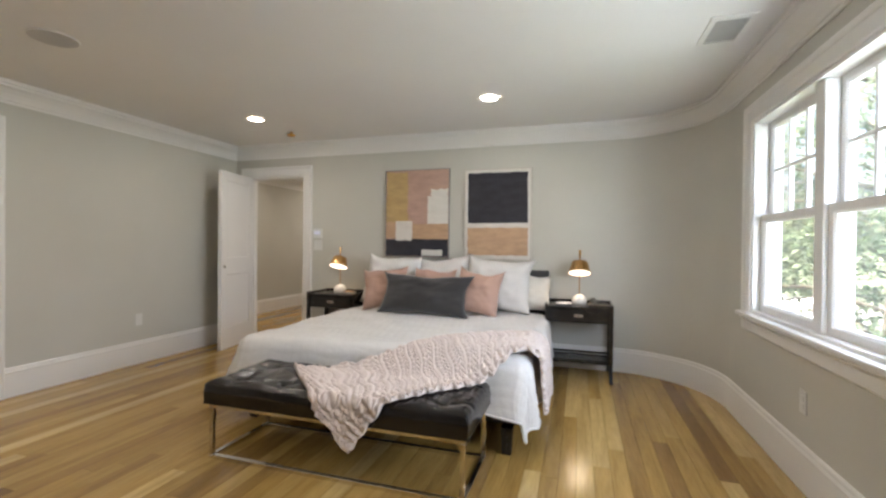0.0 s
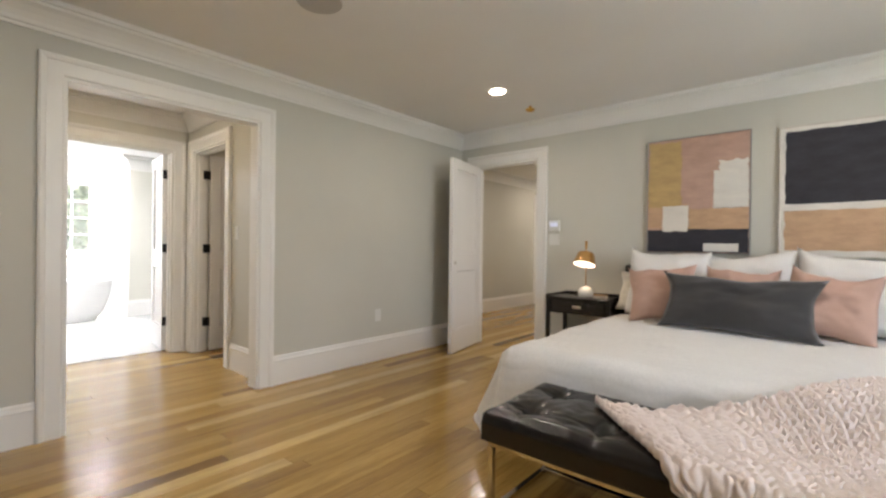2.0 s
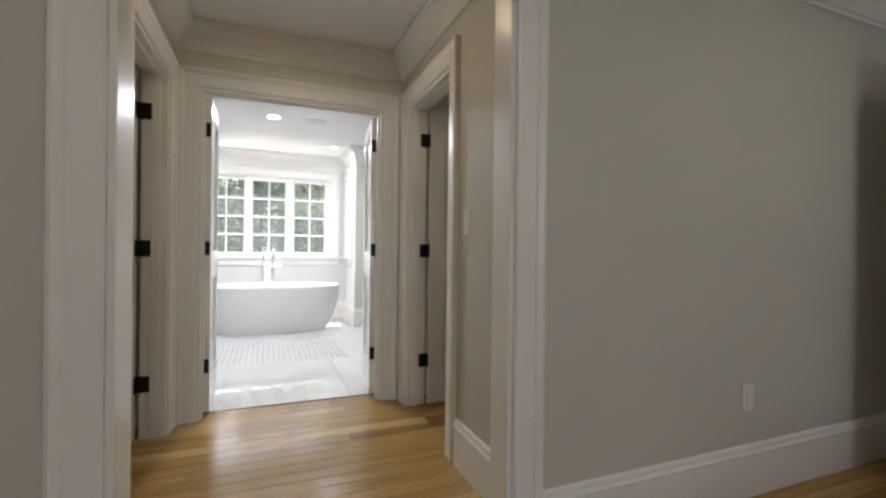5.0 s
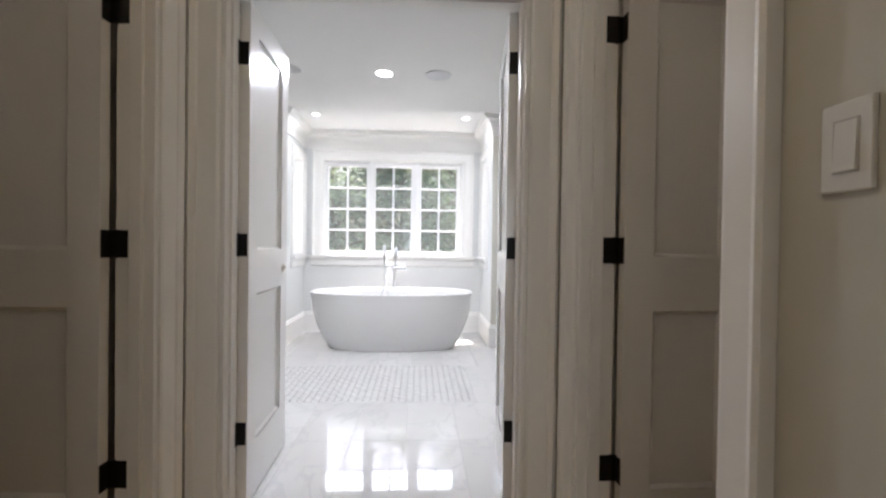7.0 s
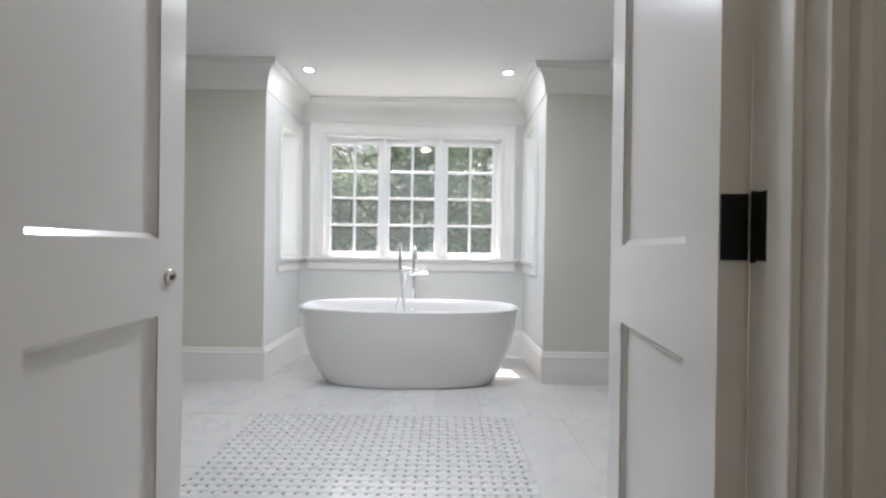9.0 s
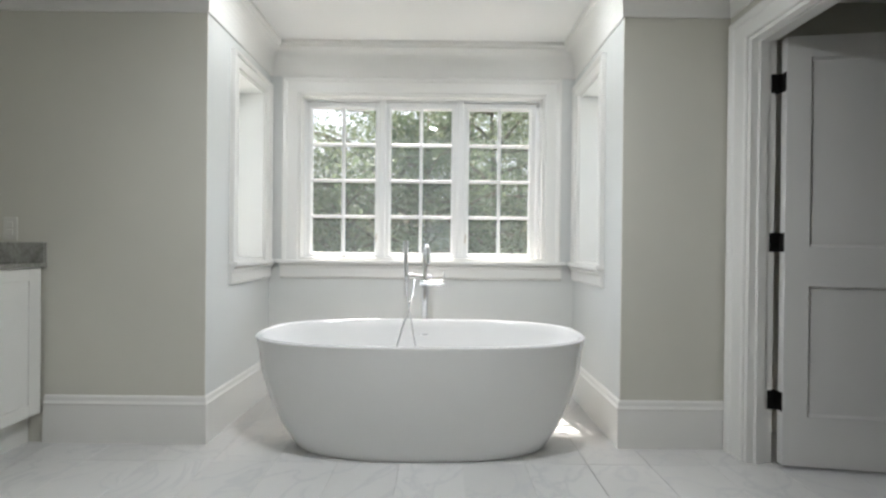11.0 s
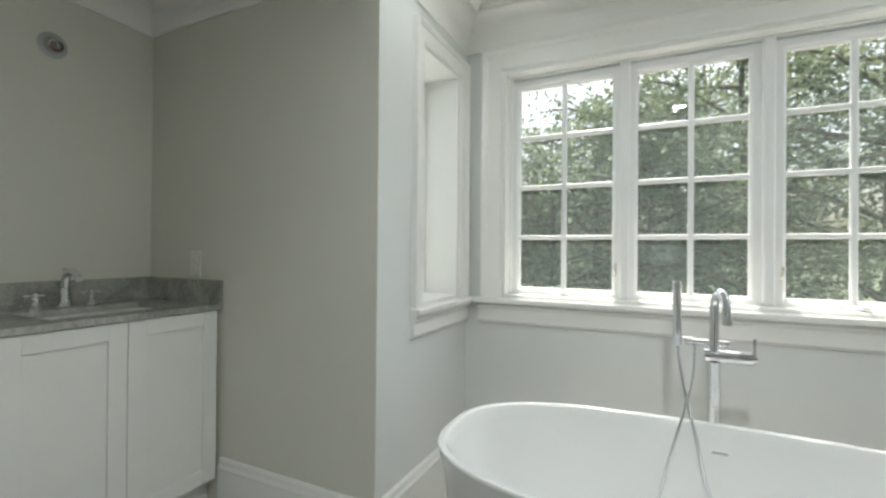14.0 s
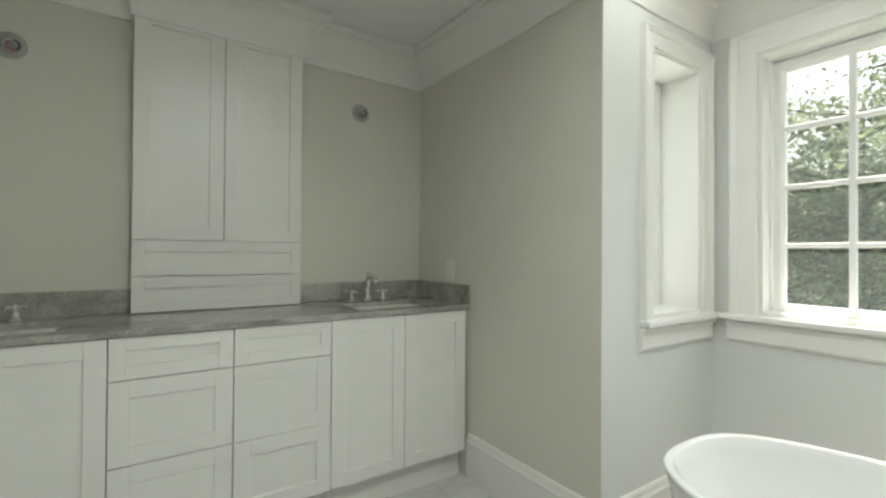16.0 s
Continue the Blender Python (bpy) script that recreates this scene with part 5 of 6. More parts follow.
SILVER = plain("pale_wood_frame", (0.55, 0.51, 0.45), 0.4, vary=0.1, scale=20)
GREYF = plain("grey_frame", (0.30, 0.28, 0.26), 0.4, vary=0.1)


def patch(parent, x0, x1, z0, z1, y, mat, rough=0.006, seed=0):
    """A painted area with uneven edges, a little proud of the canvas."""
    bm = bmesh.new()
    n = 22
    pts = []
    for k, (ax, az, bx_, bz) in enumerate(((x0, z0, x1, z0), (x1, z0, x1, z1), (x1, z1, x0, z1), (x0, z1, x0, z0))):
        for i in range(n):
            t = i / n
            o = noise.noise((t * 9 + k * 7, seed * 3.1, 0.5)) * rough + noise.noise((t * 31, seed, k)) * rough * 0.5
            ox, oz = (0, o) if k % 2 == 0 else (o, 0)
            pts.append((ax + (bx_ - ax) * t + ox, az + (bz - az) * t + oz))
    fr = [bm.verts.new((x, y, z)) for x, z in pts]
    bk = [bm.verts.new((x, y + 0.004, z)) for x, z in pts]
    bm.faces.new(fr)
    for i in range(len(fr)):
        j = (i + 1) % len(fr)
        bm.faces.new((fr[i], fr[j], bk[j], bk[i]))
    part("paint_area", finish(bm), mat, parent)


def painting(x0, x1, z0, z1, frame_mat, ground, label, fw):
    top = thing("painting", pose(0, YN, 0), label, "painting", "paintings over the bed")
    bm = bmesh.new()
    sweep(bm, [(0, -0.040), (0, -0.003), (-fw, -0.003), (-fw, -0.040)], [(x0, z0), (x0, z1), (x1, z1), (x1, z0)], True, lambda a, b, h: (a, h, b))
    part("frame", finish(bm, 0.0015), frame_mat, top)
    bm = bmesh.new()
    box(bm, x0 + fw, x1 - fw, -0.032, -0.006, z0 + fw, z1 - fw)
    part("canvas", finish(bm), ground, top)
    return top


x0, x1, z0, z1 = -2.215, -1.458, 1.085, 2.06
p = painting(x0, x1, z0, z1, GREYF, ROSE, "abstract painting, ochre and pink blocks over navy, thin frame", 0.008)
W, H = x1 - x0, z1 - z0
patch(p, x0 + 0.012, x0 + 0.36 * W, z0 + 0.40 * H, z1 - 0.025, -0.034, OCHRE, 0.014, 1)
patch(p, x0 + 0.012, x0 + 0.42 * W, z0 + 0.22 * H, z0 + 0.42 * H, -0.0335, PEACH, 0.014, 7)
patch(p, x0 + 0.40 * W, x1 - 0.012, z0 + 0.20 * H, z0 + 0.38 * H, -0.0335, PEACH, 0.012, 8)
patch(p, x0 + 0.67 * W, x1 - 0.014, z0 + 0.38 * H, z0 + 0.69 * H, -0.037, CHALK, 0.008, 2)
patch(p, x0 + 0.72 * W, x1 - 0.016, z0 + 0.66 * H, z0 + 0.77 * H, -0.0355, CHALK, 0.013, 3)
patch(p, x0 + 0.17 * W, x0 + 0.43 * W, z0 + 0.19 * H, z0 + 0.41 * H, -0.038, CHALK, 0.008, 4)
patch(p, x0 + 0.011, x1 - 0.011, z0 + 0.012, z0 + 0.205 * H, -0.0365, NAVY, 0.007, 5)
patch(p, x0 + 0.58 * W, x0 + 0.90 * W, z0 + 0.018, z0 + 0.085 * H, -0.0395, CHALK, 0.003, 6)
x0, x1, z0, z1 = -1.288, -0.572, 1.068, 2.035
p = painting(x0, x1, z0, z1, SILVER, CHALK, "abstract painting, black block over peach on white, pale frame", 0.012)
W, H = x1 - x0, z1 - z0
patch(p, x0 + 0.042, x1 - 0.042, z0 + 0.405 * H, z1 - 0.042, -0.036, NAVY, 0.007, 11)
patch(p, x0 + 0.038, x1 - 0.038, z0 + 0.052, z0 + 0.355 * H, -0.035, PEACH, 0.007, 12)

# ---- bathroom fixtures ----
CABP = plain("cabinet_paint", (0.78, 0.775, 0.74), 0.35, vary=0.02, scale=3, grain=90, bumps=0.03)
STONE = quartzite()
PORC = plain("porcelain", (0.80, 0.80, 0.78), 0.08, vary=0.01, bumps=0.0)
VF, VZ0, VZ1 = -0.078, 0.155, 0.901


def shaker(kind, parent, x0, x1, z0, z1, y, rail=0.062, t=0.019):
    """A framed front facing +y at y: a recessed panel with its stiles and rails."""
    rail = min(rail, (z1 - z0) * 0.32)
    front = box_part(kind, (x0 + rail - 0.002, x1 - rail + 0.002, y - t, y - 0.009, z0 + rail - 0.002, z1 - rail + 0.002), CABP, parent, 0)
    for a, b in ((x0, x0 + rail), (x1 - rail, x1)):
        box_part("stile", (a, b, y - t, y, z0, z1), CABP, front, 0.0012)
    for a, b in ((z0, z0 + rail), (z1 - rail, z1)):
        box_part("rail", (x0 + rail, x1 - rail, y - t, y, a, b), CABP, front, 0.0012)


def cabinet(x0, x1, fronts, label, toe=True, z0=VZ0, z1=VZ1, yb=BY0, yf=VF, name="vanity_cabinet", group="vanity cabinets"):
    """fronts: (kind, x0, x1, z0, z1) in metres."""
    top = thing(name, pose(0, 0, 0), label, "cabinet", group)
    box_part("body", (x0 + 0.001, x1 - 0.001, yb, yf - 0.0205, z0, z1), CABP, top, 0.001)
    if toe:
        box_part("toe_kick", (x0 + 0.001, x1 - 0.001, yb, yf - 0.075, 0, z0), CABP, top, 0)
    for kind, a, b, c, d in fronts:
        shaker(kind, top, a + 0.0018, b - 0.0018, c + 0.0018, d - 0.0018, yf)
    return top


cabinet(-8.985, -8.236, [("door", -8.97, -8.603, VZ0, VZ1), ("door", -8.603, -8.236, VZ0, VZ1)], "white shaker sink cabinet with two doors")
for a, b in ((-8.236, -7.843), (-7.843, -7.450)):
    cabinet(a, b, [("drawer", a, b, VZ0, 0.452), ("drawer", a, b, 0.452, 0.750), ("drawer", a, b, 0.750, VZ1)], "white shaker cabinet with three drawers")
cabinet(-7.450, -6.701, [("door", -7.450, -7.075, VZ0, VZ1), ("door", -7.075, -6.701, VZ0, VZ1)], "white shaker sink cabinet with two doors")

# worktop with openings for the two basins
ctop = thing("worktop", pose(0, 0, 0), "grey veined stone worktop with a low splashback", "worktop")
CT0, CT1 = 0.903, 0.926
SINKS = (-8.625, -7.08)
bm = bmesh.new()
xs = [-8.99]
for c in sorted(SINKS):
    xs += [c - 0.22, c + 0.22]
xs.append(-6.68)
ya, yb, yc, yd = BY0, -0.445, -0.165, -0.067
for i in range(len(xs) - 1):
    if i % 2 == 0:
        box(bm, xs[i], xs[i + 1], ya, yd, CT0, CT1)
    else:
        box(bm, xs[i], xs[i + 1], ya, yb, CT0, CT1)
        box(bm, xs[i], xs[i + 1], yc, yd, CT0, CT1)
bmesh.ops.remove_doubles(bm, verts=bm.verts, dist=0.0001)
part("slab", finish(bm), STONE, ctop)
box_part("splashback", (-8.97, -8.226, BY0, BY0 + 0.02, CT1, 1.030), STONE, ctop, 0.002)
box_part("splashback", (-7.500, -6.68, BY0, BY0 + 0.02, CT1, 1.030), STONE, ctop, 0.002)
box_part("side_splash", (-8.99, -8.97, BY0, -0.068, CT1, 1.030), STONE, ctop, 0.002)


def basin(x):
    top = thing("basin", pose(x, -0.305, 0), "white undermount basin in the stone worktop", "sink", "basins in the worktop")
    bm = bmesh.new()

    def ring(hx, hy, z, n=40, p=5):
        out = []
        for i in range(n):
            a = 2 * math.pi * i / n
            c, s = math.cos(a), math.sin(a)
            out.append(bm.verts.new((hx * math.copysign(abs(c) ** (2 / p), c), hy * math.copysign(abs(s) ** (2 / p), s), z)))
        return out
    rings = [ring(0.236, 0.156, 0.9015), ring(0.222, 0.142, 0.9018), ring(0.216, 0.137, 0.86), ring(0.195, 0.118, 0.79), ring(0.13, 0.07, 0.765), ring(0.02, 0.02, 0.760)]
    for a, b in zip(rings, rings[1:]):
        for i in range(40):
            bm.faces.new((a[i], a[(i + 1) % 40], b[(i + 1) % 40], b[i]))
    bm.faces.new(rings[-1])
    part("bowl", finish(bm, smooth=True), PORC, top)
    bm = bmesh.new()
    lathe(bm, [(0, 0.762), (0.020, 0.762), (0.021, 0.766), (0, 0.767)], 16)
    part("drain", finish(bm), CHROME, top)


def basin_tap(x):
    """Three-hole tap: spout and two cross handles."""
    top = thing("basin_tap", pose(x + 0.03, -0.505, CT1), "chrome three-hole basin tap with cross handles", "tap", "basin taps")
    bm = bmesh.new()
    lathe(bm, [(0, 0), (0.027, 0), (0.030, 0.006), (0.023, 0.014), (0.019, 0.035), (0.017, 0.08)], 20)
    tube(bm, [(0, 0, 0.07), (0, 0.004, 0.115), (0, 0.022, 0.140), (0, 0.055, 0.148), (0, 0.092, 0.138), (0, 0.112, 0.118)], [0.017, 0.0155, 0.015, 0.0145, 0.014, 0.014], 14)
    lathe(bm, [(0, 0.128), (0.009, 0.130), (0.007, 0.150), (0.010, 0.158), (0, 0.164)], 14)
    part("spout", finish(bm, smooth=True), CHROME, top, flat=40)
    for s in (-1, 1):
        bm = bmesh.new()
        o = Matrix.Translation((0.095 * s, 0, 0))
        lathe(bm, [(0, 0), (0.025, 0), (0.025, 0.006), (0.015, 0.014), (0.011, 0.034), (0.013, 0.040), (0.010, 0.046), (0.009, 0.064), (0, 0.068)], 18, o)
        for k in range(2):
            a = math.pi / 4 + k * math.pi / 2
            dx, dy = 0.034 * math.cos(a), 0.034 * math.sin(a)
            tube(bm, [(0.095 * s - dx, -dy, 0.054), (0.095 * s, 0, 0.055), (0.095 * s + dx, dy, 0.054)], [0.0065, 0.005, 0.0065], 10)
        part("cross_handle", finish(bm, smooth=True), CHROME, top, flat=40)


for c in SINKS:
    basin(c)
    basin_tap(c)

# tall cabinet on the worktop, up to the crown
TX0, TX1, TF = -8.226, -7.500, -0.52
tower = cabinet(TX0, TX1, [("door", TX0, -7.860, 1.248, 2.262), ("door", -7.860, TX1, 1.248, 2.262), ("drawer", TX0, TX1, 1.088, 1.248), ("drawer", TX0, TX1, CT1 + 0.002, 1.088)],
                "tall white shaker cabinet standing on the worktop", False, CT1 + 0.002, HC - 0.006, BY0, TF, "tower_cabinet", "")
bm = bmesh.new()
sweep(bm, BCROWN, [(TX0, BY0 + 0.002), (TX0, TF), (TX1, TF), (TX1, BY0 + 0.002)][::1], False, lambda a, b, h: (a, b, h - 0.005))
part("crown", finish(bm), TRIM, tower)


# floor-standing bath filler behind the tub
def bath_filler():
    y = 1.862
    top = thing("bath_filler", pose(-9.52, 0, 0), "floor-standing chrome bath filler with a hand shower", "bath tap")
    bm = bmesh.new()
    lathe(bm, [(0, 0), (0.045, 0), (0.045, 0.008), (0.024, 0.014)], 24, Matrix.Translation((0, y, 0)))
    tube(bm, [(0, y, 0.01), (0, y, 0.775)], 0.0215, 20)
    part("pillar", finish(bm, smooth=True), CHROME, top, flat=40)
    bm = bmesh.new()
    tube(bm, [(0, y - 0.03, 0.795), (0, y + 0.115, 0.795)], 0.023, 20)
    part("valve_body", finish(bm, smooth=True), CHROME, top, flat=40)
    bm = bmesh.new()
    tube(bm, [(0, y + 0.122, 0.782), (0, y + 0.122, 0.868)], 0.0055, 10)
    tube(bm, [(0, y + 0.112, 0.795), (0, y + 0.130, 0.795)], 0.013, 14)
    part("lever", finish(bm, smooth=True), CHROME, top, flat=40)
    bm = bmesh.new()
    pts = [(0, y, 0.80), (0, y, 0.97)] + [(0.055 - 0.055 * math.cos(a), y + 0.012 * (1 - math.cos(a)), 0.97 + 0.060 * math.sin(a)) for a in [math.pi * i / 12 for i in range(1, 13)]] + [(0.112, y + 0.026, 0.945), (0.113, y + 0.027, 0.925)]
    tube(bm, pts, 0.0155, 16)
    part("spout", finish(bm, smooth=True), CHROME, top, flat=50)
    bm = bmesh.new()
    tube(bm, [(0, y + 0.045, 0.842), (0, y - 0.095, 0.842)], 0.0105, 12)
    tube(bm, [(0, y - 0.070, 0.842), (0, y - 0.098, 0.842)], 0.0165, 14)
    part("holder", finish(bm, smooth=True), CHROME, top, flat=40)
    hs = bmesh.new()
    hy = y - 0.118
    tube(hs, [(0.01, hy, 0.822), (0.01, hy - 0.001, 0.845), (0.012, hy - 0.003, 1.055), (0.012, hy - 0.003, 1.066)], [0.011, 0.0145, 0.0165, 0.0160], 16)
    part("hand_shower", finish(hs, smooth=True), CHROME, top, flat=40)
    bm = bmesh.new()
    way = [(0.01, 0, 0.82), (0.06, 0.015, 0.705), (0.115, 0.035, 0.608), (0.152, 0.05, 0.55), (0.184, 0.075, 0.42), (0.228, 0.11, 0.28), (0.31, 0.07, 0.150),
           (0.31, -0.02, 0.150), (0.228, -0.065, 0.28), (0.184, -0.04, 0.42), (0.152, -0.005, 0.55), (0.118, 0.015, 0.610), (0.06, 0.045, 0.72), (0.005, 0.055, 0.835)]
    p = [Vector((a, hy + b, c)) for a, b, c in way]
    pts = []
    for i in range(len(p) - 1):
        p0, p1, p2, p3 = p[max(0, i - 1)], p[i], p[i + 1], p[min(len(p) - 1, i + 2)]
        for k in range(6):
            t = k / 6
            pts.append(0.5 * ((2 * p1) + (p2 - p0) * t + (2 * p0 - 5 * p1 + 4 * p2 - p3) * t * t + (3 * p1 - p0 - 3 * p2 + p3) * t ** 3))
    pts.append(p[-1])
    tube(bm, pts, 0.0055, 8)
    part("hose", finish(bm, smooth=True), CHROME, top)


bath_filler()

# dark threshold strip under the bathroom doors
sill = thing("threshold", pose(0, 0, 0), "thin dark metal strip between oak and marble", "threshold", kind="structure")
box_part("strip", (BX - 0.034, BX - 0.022, BDY[0] + 0.014, BDY[1] - 0.014, -0.004, 0.003), BLACK, sill, 0.001)

# ---- outside ----
GROUND_Z = -3.3
LAWN = plain("lawn", (0.08, 0.10, 0.05), 0.95, vary=0.35, scale=0.6, grain=12, bumps=0.6)
PAVE = plain("pale_paving", (0.62, 0.60, 0.56), 0.85, vary=0.08, scale=0.5, grain=20, bumps=0.2)
BARK = plain("bark", (0.12, 0.095, 0.07), 0.95, vary=0.35, scale=6, grain=30, bumps=1.0)
bm = bmesh.new()
bmesh.ops.create_grid(bm, x_segments=4, y_segments=4, size=900)
for v in bm.verts:
    v.co.z = GROUND_Z
tagged(part("ground", bm, LAWN), "green lawn and woodland floor", "ground", kind="structure")
bm = bmesh.new()
lathe(bm, [(0, 0.03), (15.0, 0.03), (15.2, 0.0)], 64, Matrix.Translation((9.5, 40, GROUND_Z)))
tagged(part("driveway", finish(bm), PAVE), "pale round paved forecourt", "driveway", kind="structure")
# unseen pale slab, added to bounce sunlight up through the bath window
bm = bmesh.new()
box(bm, -13.2, -9.9, -9.0, 13.0, GROUND_Z - 0.1, GROUND_Z + 0.03)
tagged(part("terrace", finish(bm), PAVE), "unseen pale paving added to bounce sunlight into the bathroom", "terrace", kind="structure")


def leaf_material(name, lo, mid, hi):
    m, nt, bs = node_material(name)
    geo = nt.nodes.new("ShaderNodeNewGeometry")
    r = ramp(nt, geo.outputs["Random Per Island"], [(0.0, lo), (0.55, mid), (1.0, hi)])
    # broad noise puts lit and shaded clumps into the leaf colour
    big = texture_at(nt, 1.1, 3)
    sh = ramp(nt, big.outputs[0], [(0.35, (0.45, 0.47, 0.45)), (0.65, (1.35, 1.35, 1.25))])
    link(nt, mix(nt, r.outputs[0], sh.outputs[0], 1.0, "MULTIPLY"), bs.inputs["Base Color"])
    bs.inputs["Roughness"].default_value = 0.5
    bs.inputs["Transmission Weight"].default_value = 0.0
    tl, ad = nt.nodes.new("ShaderNodeBsdfTranslucent"), nt.nodes.new("ShaderNodeMixShader")
    link(nt, r.outputs[0], tl.inputs[0])
    ad.inputs[0].default_value = 0.5
    bs.inputs["Specular IOR Level"].default_value = 0.25
    link(nt, bs.outputs[0], ad.inputs[1])
    link(nt, tl.outputs[0], ad.inputs[2])
    link(nt, ad.outputs[0], nt.nodes["Material Output"].inputs[0])
    return m


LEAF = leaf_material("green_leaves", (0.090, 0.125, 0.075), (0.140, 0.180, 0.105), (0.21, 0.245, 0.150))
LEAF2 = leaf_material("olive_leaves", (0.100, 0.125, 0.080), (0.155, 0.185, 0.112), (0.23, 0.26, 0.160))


def tree(name, m, height, spread, low, leaves, seed, mat, label, leaf=0.135):
    """A trunk with limbs, and a crown of folded leaves gathered in clumps along the limbs."""
    rg = random.Random(seed)
    top = thing(name, m, label, "tree", "trees outside the windows")
    bm = bmesh.new()
    trunk = [Vector((0.25 * noise.noise((seed, z * 0.35, 0)), 0.25 * noise.noise((seed + 5, z * 0.35, 1)), z)) for z in [height * 0.92 * i / 9 for i in range(10)]]
    tube(bm, trunk, [0.20 * height / 10 * (1 - 0.093 * i) for i in range(10)], 9)
    tips = []
    for k in range(26):
        f = low + (0.97 - low) * ((k + rg.random()) / 26)
        i = min(8, int(f * 9))
        b = trunk[i].lerp(trunk[i + 1], f * 9 - i)
        a = k * 2.4 + rg.random()
        env = math.sin(math.pi * min(1, max(0.12, (f - low) / (1.02 - low)) ** 0.6)) ** 0.6
        ln = spread * (0.35 + 0.65 * env) * rg.uniform(0.7, 1.1)
        e = b + Vector((math.cos(a) * ln, math.sin(a) * ln, ln * rg.uniform(0.05, 0.45)))
        mid = b.lerp(e, 0.5) + Vector((0, 0, ln * 0.10))
        tube(bm, [b, mid, e], [0.055, 0.032, 0.012], 5)
        for q in range(7):
            t = 0.3 + 0.7 * q / 6
            pnt = (b.lerp(mid, t * 2) if t < 0.5 else mid.lerp(e, t * 2 - 1)) + Vector((rg.gauss(0, 0.3), rg.gauss(0, 0.3), rg.gauss(0, 0.22)))
            tips.append((pnt, rg.uniform(0.25, 0.8)))
    part("trunk", finish(bm, smooth=True), BARK, top)
    vs, fs = [], []
    per = max(4, leaves // len(tips))
    for c, r in tips:
        for _ in range(per):
            o = Vector((rg.gauss(0, 1), rg.gauss(0, 1), rg.gauss(0, 0.7)))
            p0 = c + o * r * 0.55
            s = leaf * rg.uniform(0.6, 1.25)
            ax = Vector((rg.uniform(-1, 1), rg.uniform(-1, 1), rg.uniform(-0.7, 0.2))).normalized()
            sd = ax.cross(Vector((rg.uniform(-0.5, 0.5), rg.uniform(-0.5, 0.5), 1))).normalized()
            up = sd.cross(ax)
            k = len(vs)
            vs += [p0, p0 + ax * s * 0.5 + sd * s * 0.30 + up * s * 0.08, p0 + ax * s, p0 + ax * s * 0.5 - sd * s * 0.30 + up * s * 0.08]
            fs += [(k, k + 1, k + 2), (k, k + 2, k + 3)]
    me = bpy.data.meshes.new("crown")
    me.from_pydata([tuple(v) for v in vs], [], fs)
    me.materials.append(mat)
    cr = new("crown", me)
    cr.parent = top
    tagged(cr, kind="stuff")
    return top


TREE_L = "leafy green deciduous tree in full summer leaf"
protos = [tree("tree", pose(-18.5, 1.6, GROUND_Z), 8.5, 3.0, 0.10, 11000, 1, LEAF, TREE_L),
          tree("tree", pose(-17.5, 5.2, GROUND_Z), 8.8, 3.2, 0.12, 11000, 2, LEAF2, TREE_L),
          tree("tree", pose(-19.5, -4.2, GROUND_Z), 8.2, 2.9, 0.08, 10000, 3, LEAF2, TREE_L)]
# x, y, size and kind of each tree beyond the bathroom and beyond the bedroom
west = [(-18.4, -2.2, 0.92, 1), (-20.0, 0.2, 0.98, 0), (-19.0, 3.4, 0.98, 1), (-20.5, -3.6, 0.95, 0), (-18.6, -0.6, 0.8, 1), (-17.6, -3.4, 0.78, 0), (-21.5, -5.6, 0.95, 1), (-22.0, 0.8, 0.95, 0), (-17.0, -6.2, 0.8, 1), (-18.0, 9.6, 1.05, 0), (-23.5, 3.0, 1.12, 1), (-24.0, 8.0, 1.15, 0), (-21.0, -1.6, 0.86, 2), (-24.5, -2.6, 0.95, 2), (-26.0, 13.0, 1.3, 1), (-25.0, -8.0, 0.95, 0), (-19.5, 14.0, 1.0, 1), (-20.5, -9.0, 0.9, 2), (-30.0, 6.0, 1.3, 0), (-30.0, 2.5, 1.2, 1), (-29.0, -14.0, 1.0, 1), (-31.0, 18.0, 1.5, 0)]
east = [(7.0, 13.5, 1.25, 0), (9.5, 17.5, 1.35, 1), (5.0, 18.5, 1.3, 1), (11.5, 11.5, 1.25, 0), (3.6, 22.0, 1.4, 0), (12.5, 15.0, 1.0, 0), (14.0, 22.0, 1.15, 1), (9.0, 20.5, 0.9, 2), (18.0, 17.0, 1.2, 0), (20.0, 27.0, 1.2, 1), (24.0, 62.0, 1.5, 0), (16.0, 63.0, 1.5, 1), (30.0, 52.0, 1.5, 0), (8.0, 64.0, 1.4, 1), (34.0, 42.0, 1.5, 1), (17.0, 10.0, 1.1, 1), (38.0, 60.0, 1.7, 0), (22.0, 34.0, 1.0, 2)]
for k, (x, y, s, i) in enumerate(east + west):
    if x < 0:
        s *= 1.14 if y > -0.7 else 1.0
    c = copy_thing(protos[i], pose(x, y, GROUND_Z, 0, 0, 67 * k))
    c.scale = (s, s, s)

# ---- floor boards and tiles ----
rng = random.Random(7)
BW = 0.09
board_mesh = {}


def board(x, y0, y1, parent):
    ln = round((y1 - y0) / 0.05) * 0.05
    if ln not in board_mesh:
        bm = bmesh.new()
        box(bm, -BW / 2 + 0.0004, BW / 2 - 0.0004, -ln / 2 + 0.0004, ln / 2 - 0.0004, -0.022, 0)
        finish(bm, 0.0010)
        me = bpy.data.meshes.new("floor_board")
        bm.to_mesh(me)
        bm.free()
        me.materials.append(OAK)
        board_mesh[ln] = me
    ob = new("floor_board", board_mesh[ln])
    ob.parent = parent
    ob.location = (x, (y0 + y1) / 2, 0)


floor_ob = bpy.data.objects["floor"]


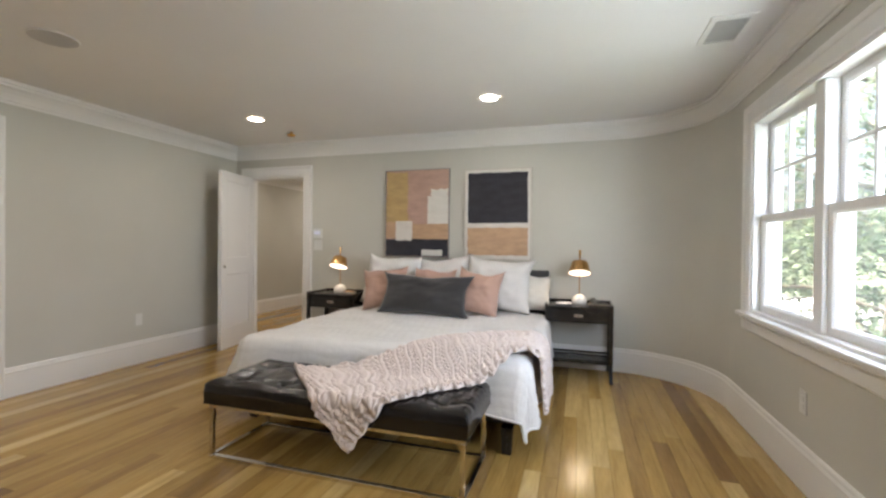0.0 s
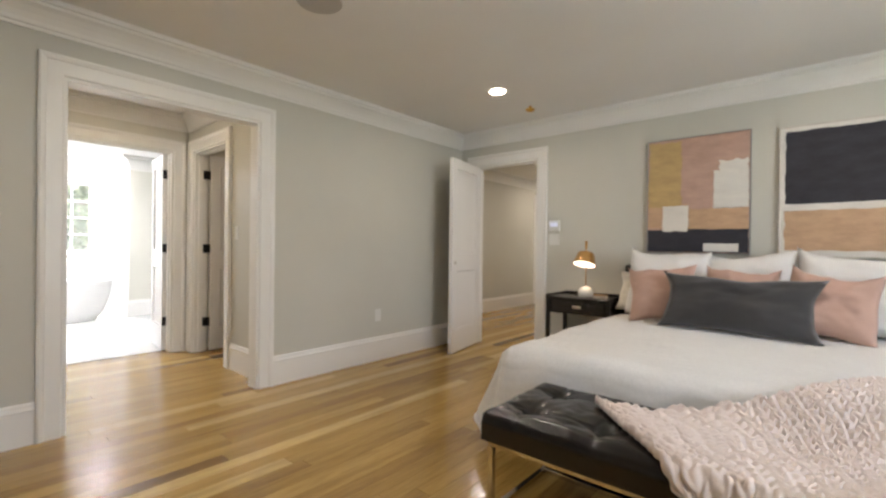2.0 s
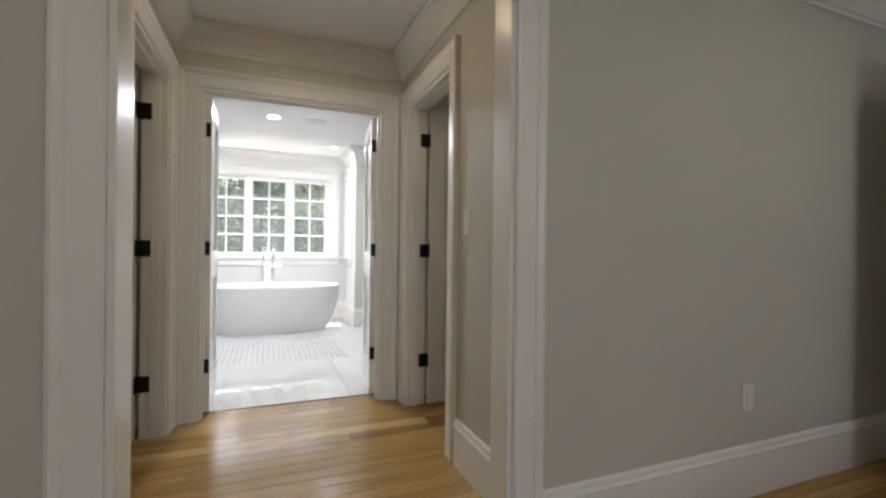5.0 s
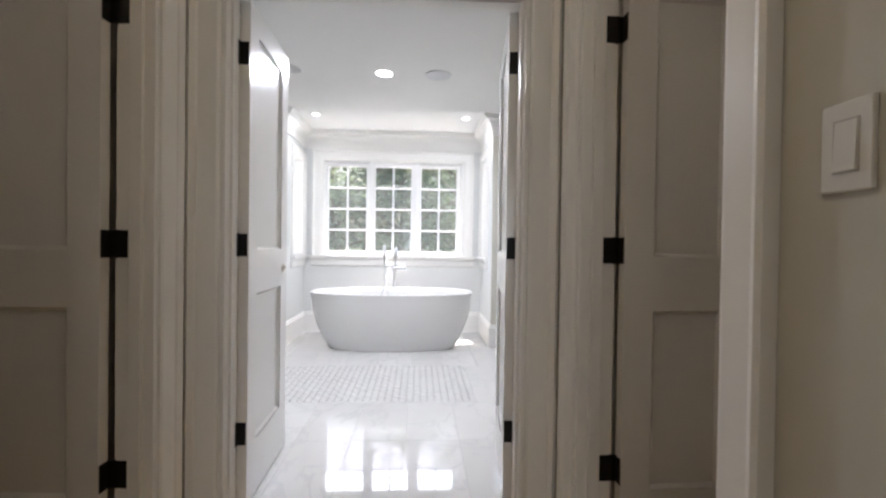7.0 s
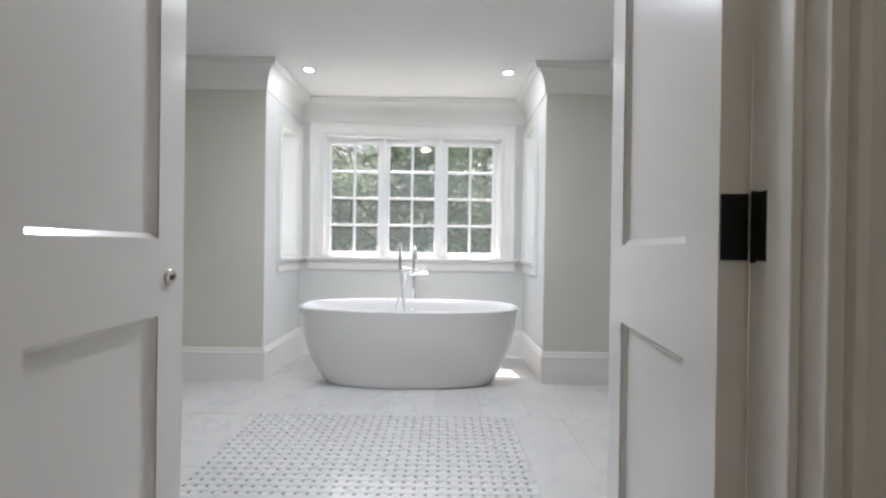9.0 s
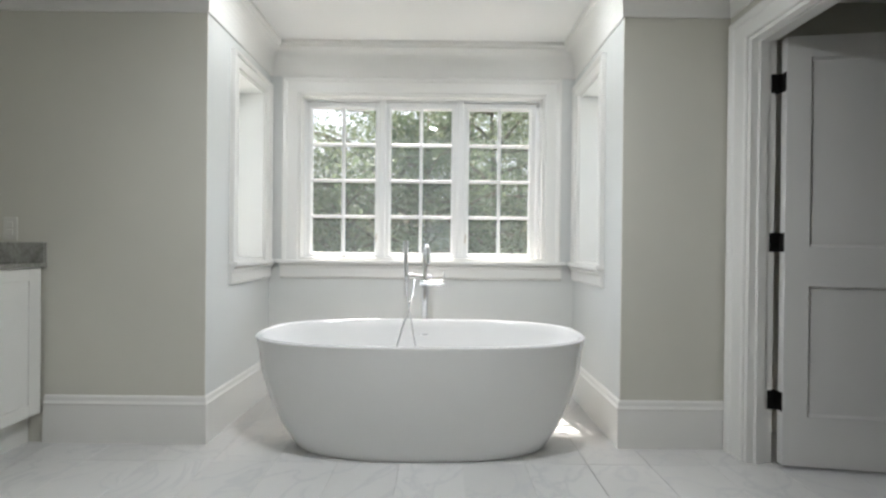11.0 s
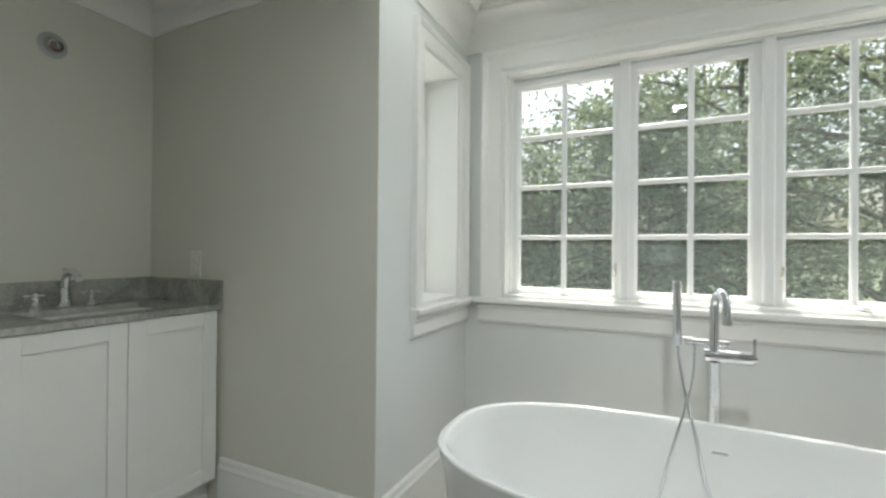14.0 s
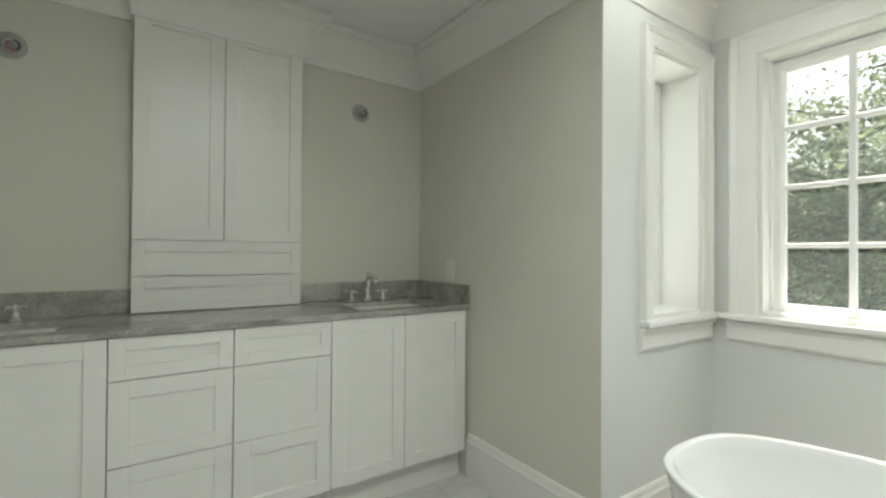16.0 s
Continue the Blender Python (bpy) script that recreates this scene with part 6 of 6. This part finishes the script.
def lay(x0, x1, y0, y1):
    x = x0 + BW / 2
    while x < x1 + BW / 2 - 0.01:
        y = y0 - 0.05 * rng.randint(0, 20)
        while y < y1:
            ln = 0.05 * rng.randint(16, 56)
            e = y + ln
            a = max(y, y0)
            if e > y1 - 0.35:
                e = y1
            k = round((e - a) / 0.05) * 0.05
            if k > 0.04:
                board(x, a, a + k, floor_ob)
            y = a + k if k > 0.04 else e
        x += BW


lay(-4.33, 1.0, -2.2, 5.15)
lay(XW - 21 * BW, XW, -0.45, 2.75)
lay(XW - 21 * BW, XW, 2.75, 4.2)
lay(-5.43, -1.3, 5.15, 8.0)
lay(-5.43, -4.29, 8.0, 11.0)
tile_ob = bpy.data.objects["floor_bathroom"]
TL, TWD = 0.6, 0.3
tile_mesh = {}
MOS = (-8.29, -7.40, 1.02, 2.55)


def tile(x0, x1, y0, y1):
    key = (round(x1 - x0, 3), round(y1 - y0, 3))
    if key not in tile_mesh:
        bm = bmesh.new()
        box(bm, -key[0] / 2 + 0.0008, key[0] / 2 - 0.0008, -key[1] / 2 + 0.0008, key[1] / 2 - 0.0008, -0.012, 0.0)
        finish(bm, 0.0008)
        me = bpy.data.meshes.new("tile")
        bm.to_mesh(me)
        bm.free()
        me.materials.append(MARBLE)
        tile_mesh[key] = me
    ob = new("tile", tile_mesh[key])
    ob.parent = tile_ob
    ob.location = ((x0 + x1) / 2, (y0 + y1) / 2, 0)


def tile_area(x0, x1, y0, y1):
    nx, ny = max(1, round((x1 - x0) / TL)), max(1, round((y1 - y0) / TWD))
    for i in range(nx):
        for j in range(ny):
            tile(x0 + (x1 - x0) * i / nx, x0 + (x1 - x0) * (i + 1) / nx, y0 + (y1 - y0) * j / ny, y0 + (y1 - y0) * (j + 1) / ny)


tile_area(BXA, MOS[0], BY0, BY1 + 1.9)
tile_area(MOS[1], BX - 0.035, BY0, BY1 + 1.9)
tile_area(MOS[0], MOS[1], BY0, MOS[2])
tile_area(MOS[0], MOS[1], MOS[3], BY1 + 1.9)

# mosaic inset: woven marble strips with small grey dots
bm = bmesh.new()
DARK = []
NX, NY = 18, 31
cx, cy = (MOS[1] - MOS[0]) / NX, (MOS[3] - MOS[2]) / NY
g = 0.0012
for i in range(NX):
    for j in range(NY):
        x, y = MOS[0] + cx * i, MOS[2] + cy * j
        d = 0.0155
        DARK.append((x + g, x + d - g, y + g, y + d - g))
        if (i + j) % 2:
            box(bm, x + d + g, x + cx - g, y + g, y + cy / 2 - g + d / 2, -0.010, 0)
            box(bm, x + g, x + cx - g, y + cy / 2 + g + d / 2, y + cy - g, -0.010, 0)
        else:
            box(bm, x + g, x + cx / 2 + d / 2 - g, y + d + g, y + cy - g, -0.010, 0)
            box(bm, x + cx / 2 + d / 2 + g, x + cx - g, y + g, y + cy - g, -0.010, 0)
mo = part("mosaic_strips", finish(bm), MOSW, tile_ob)
tagged(mo, kind="stuff")
bm = bmesh.new()
for a, b, c, d in DARK:
    box(bm, a, b, c, d, -0.010, 0.0002)
mo = part("mosaic_dots", finish(bm), MOSD, tile_ob)
tagged(mo, kind="stuff")
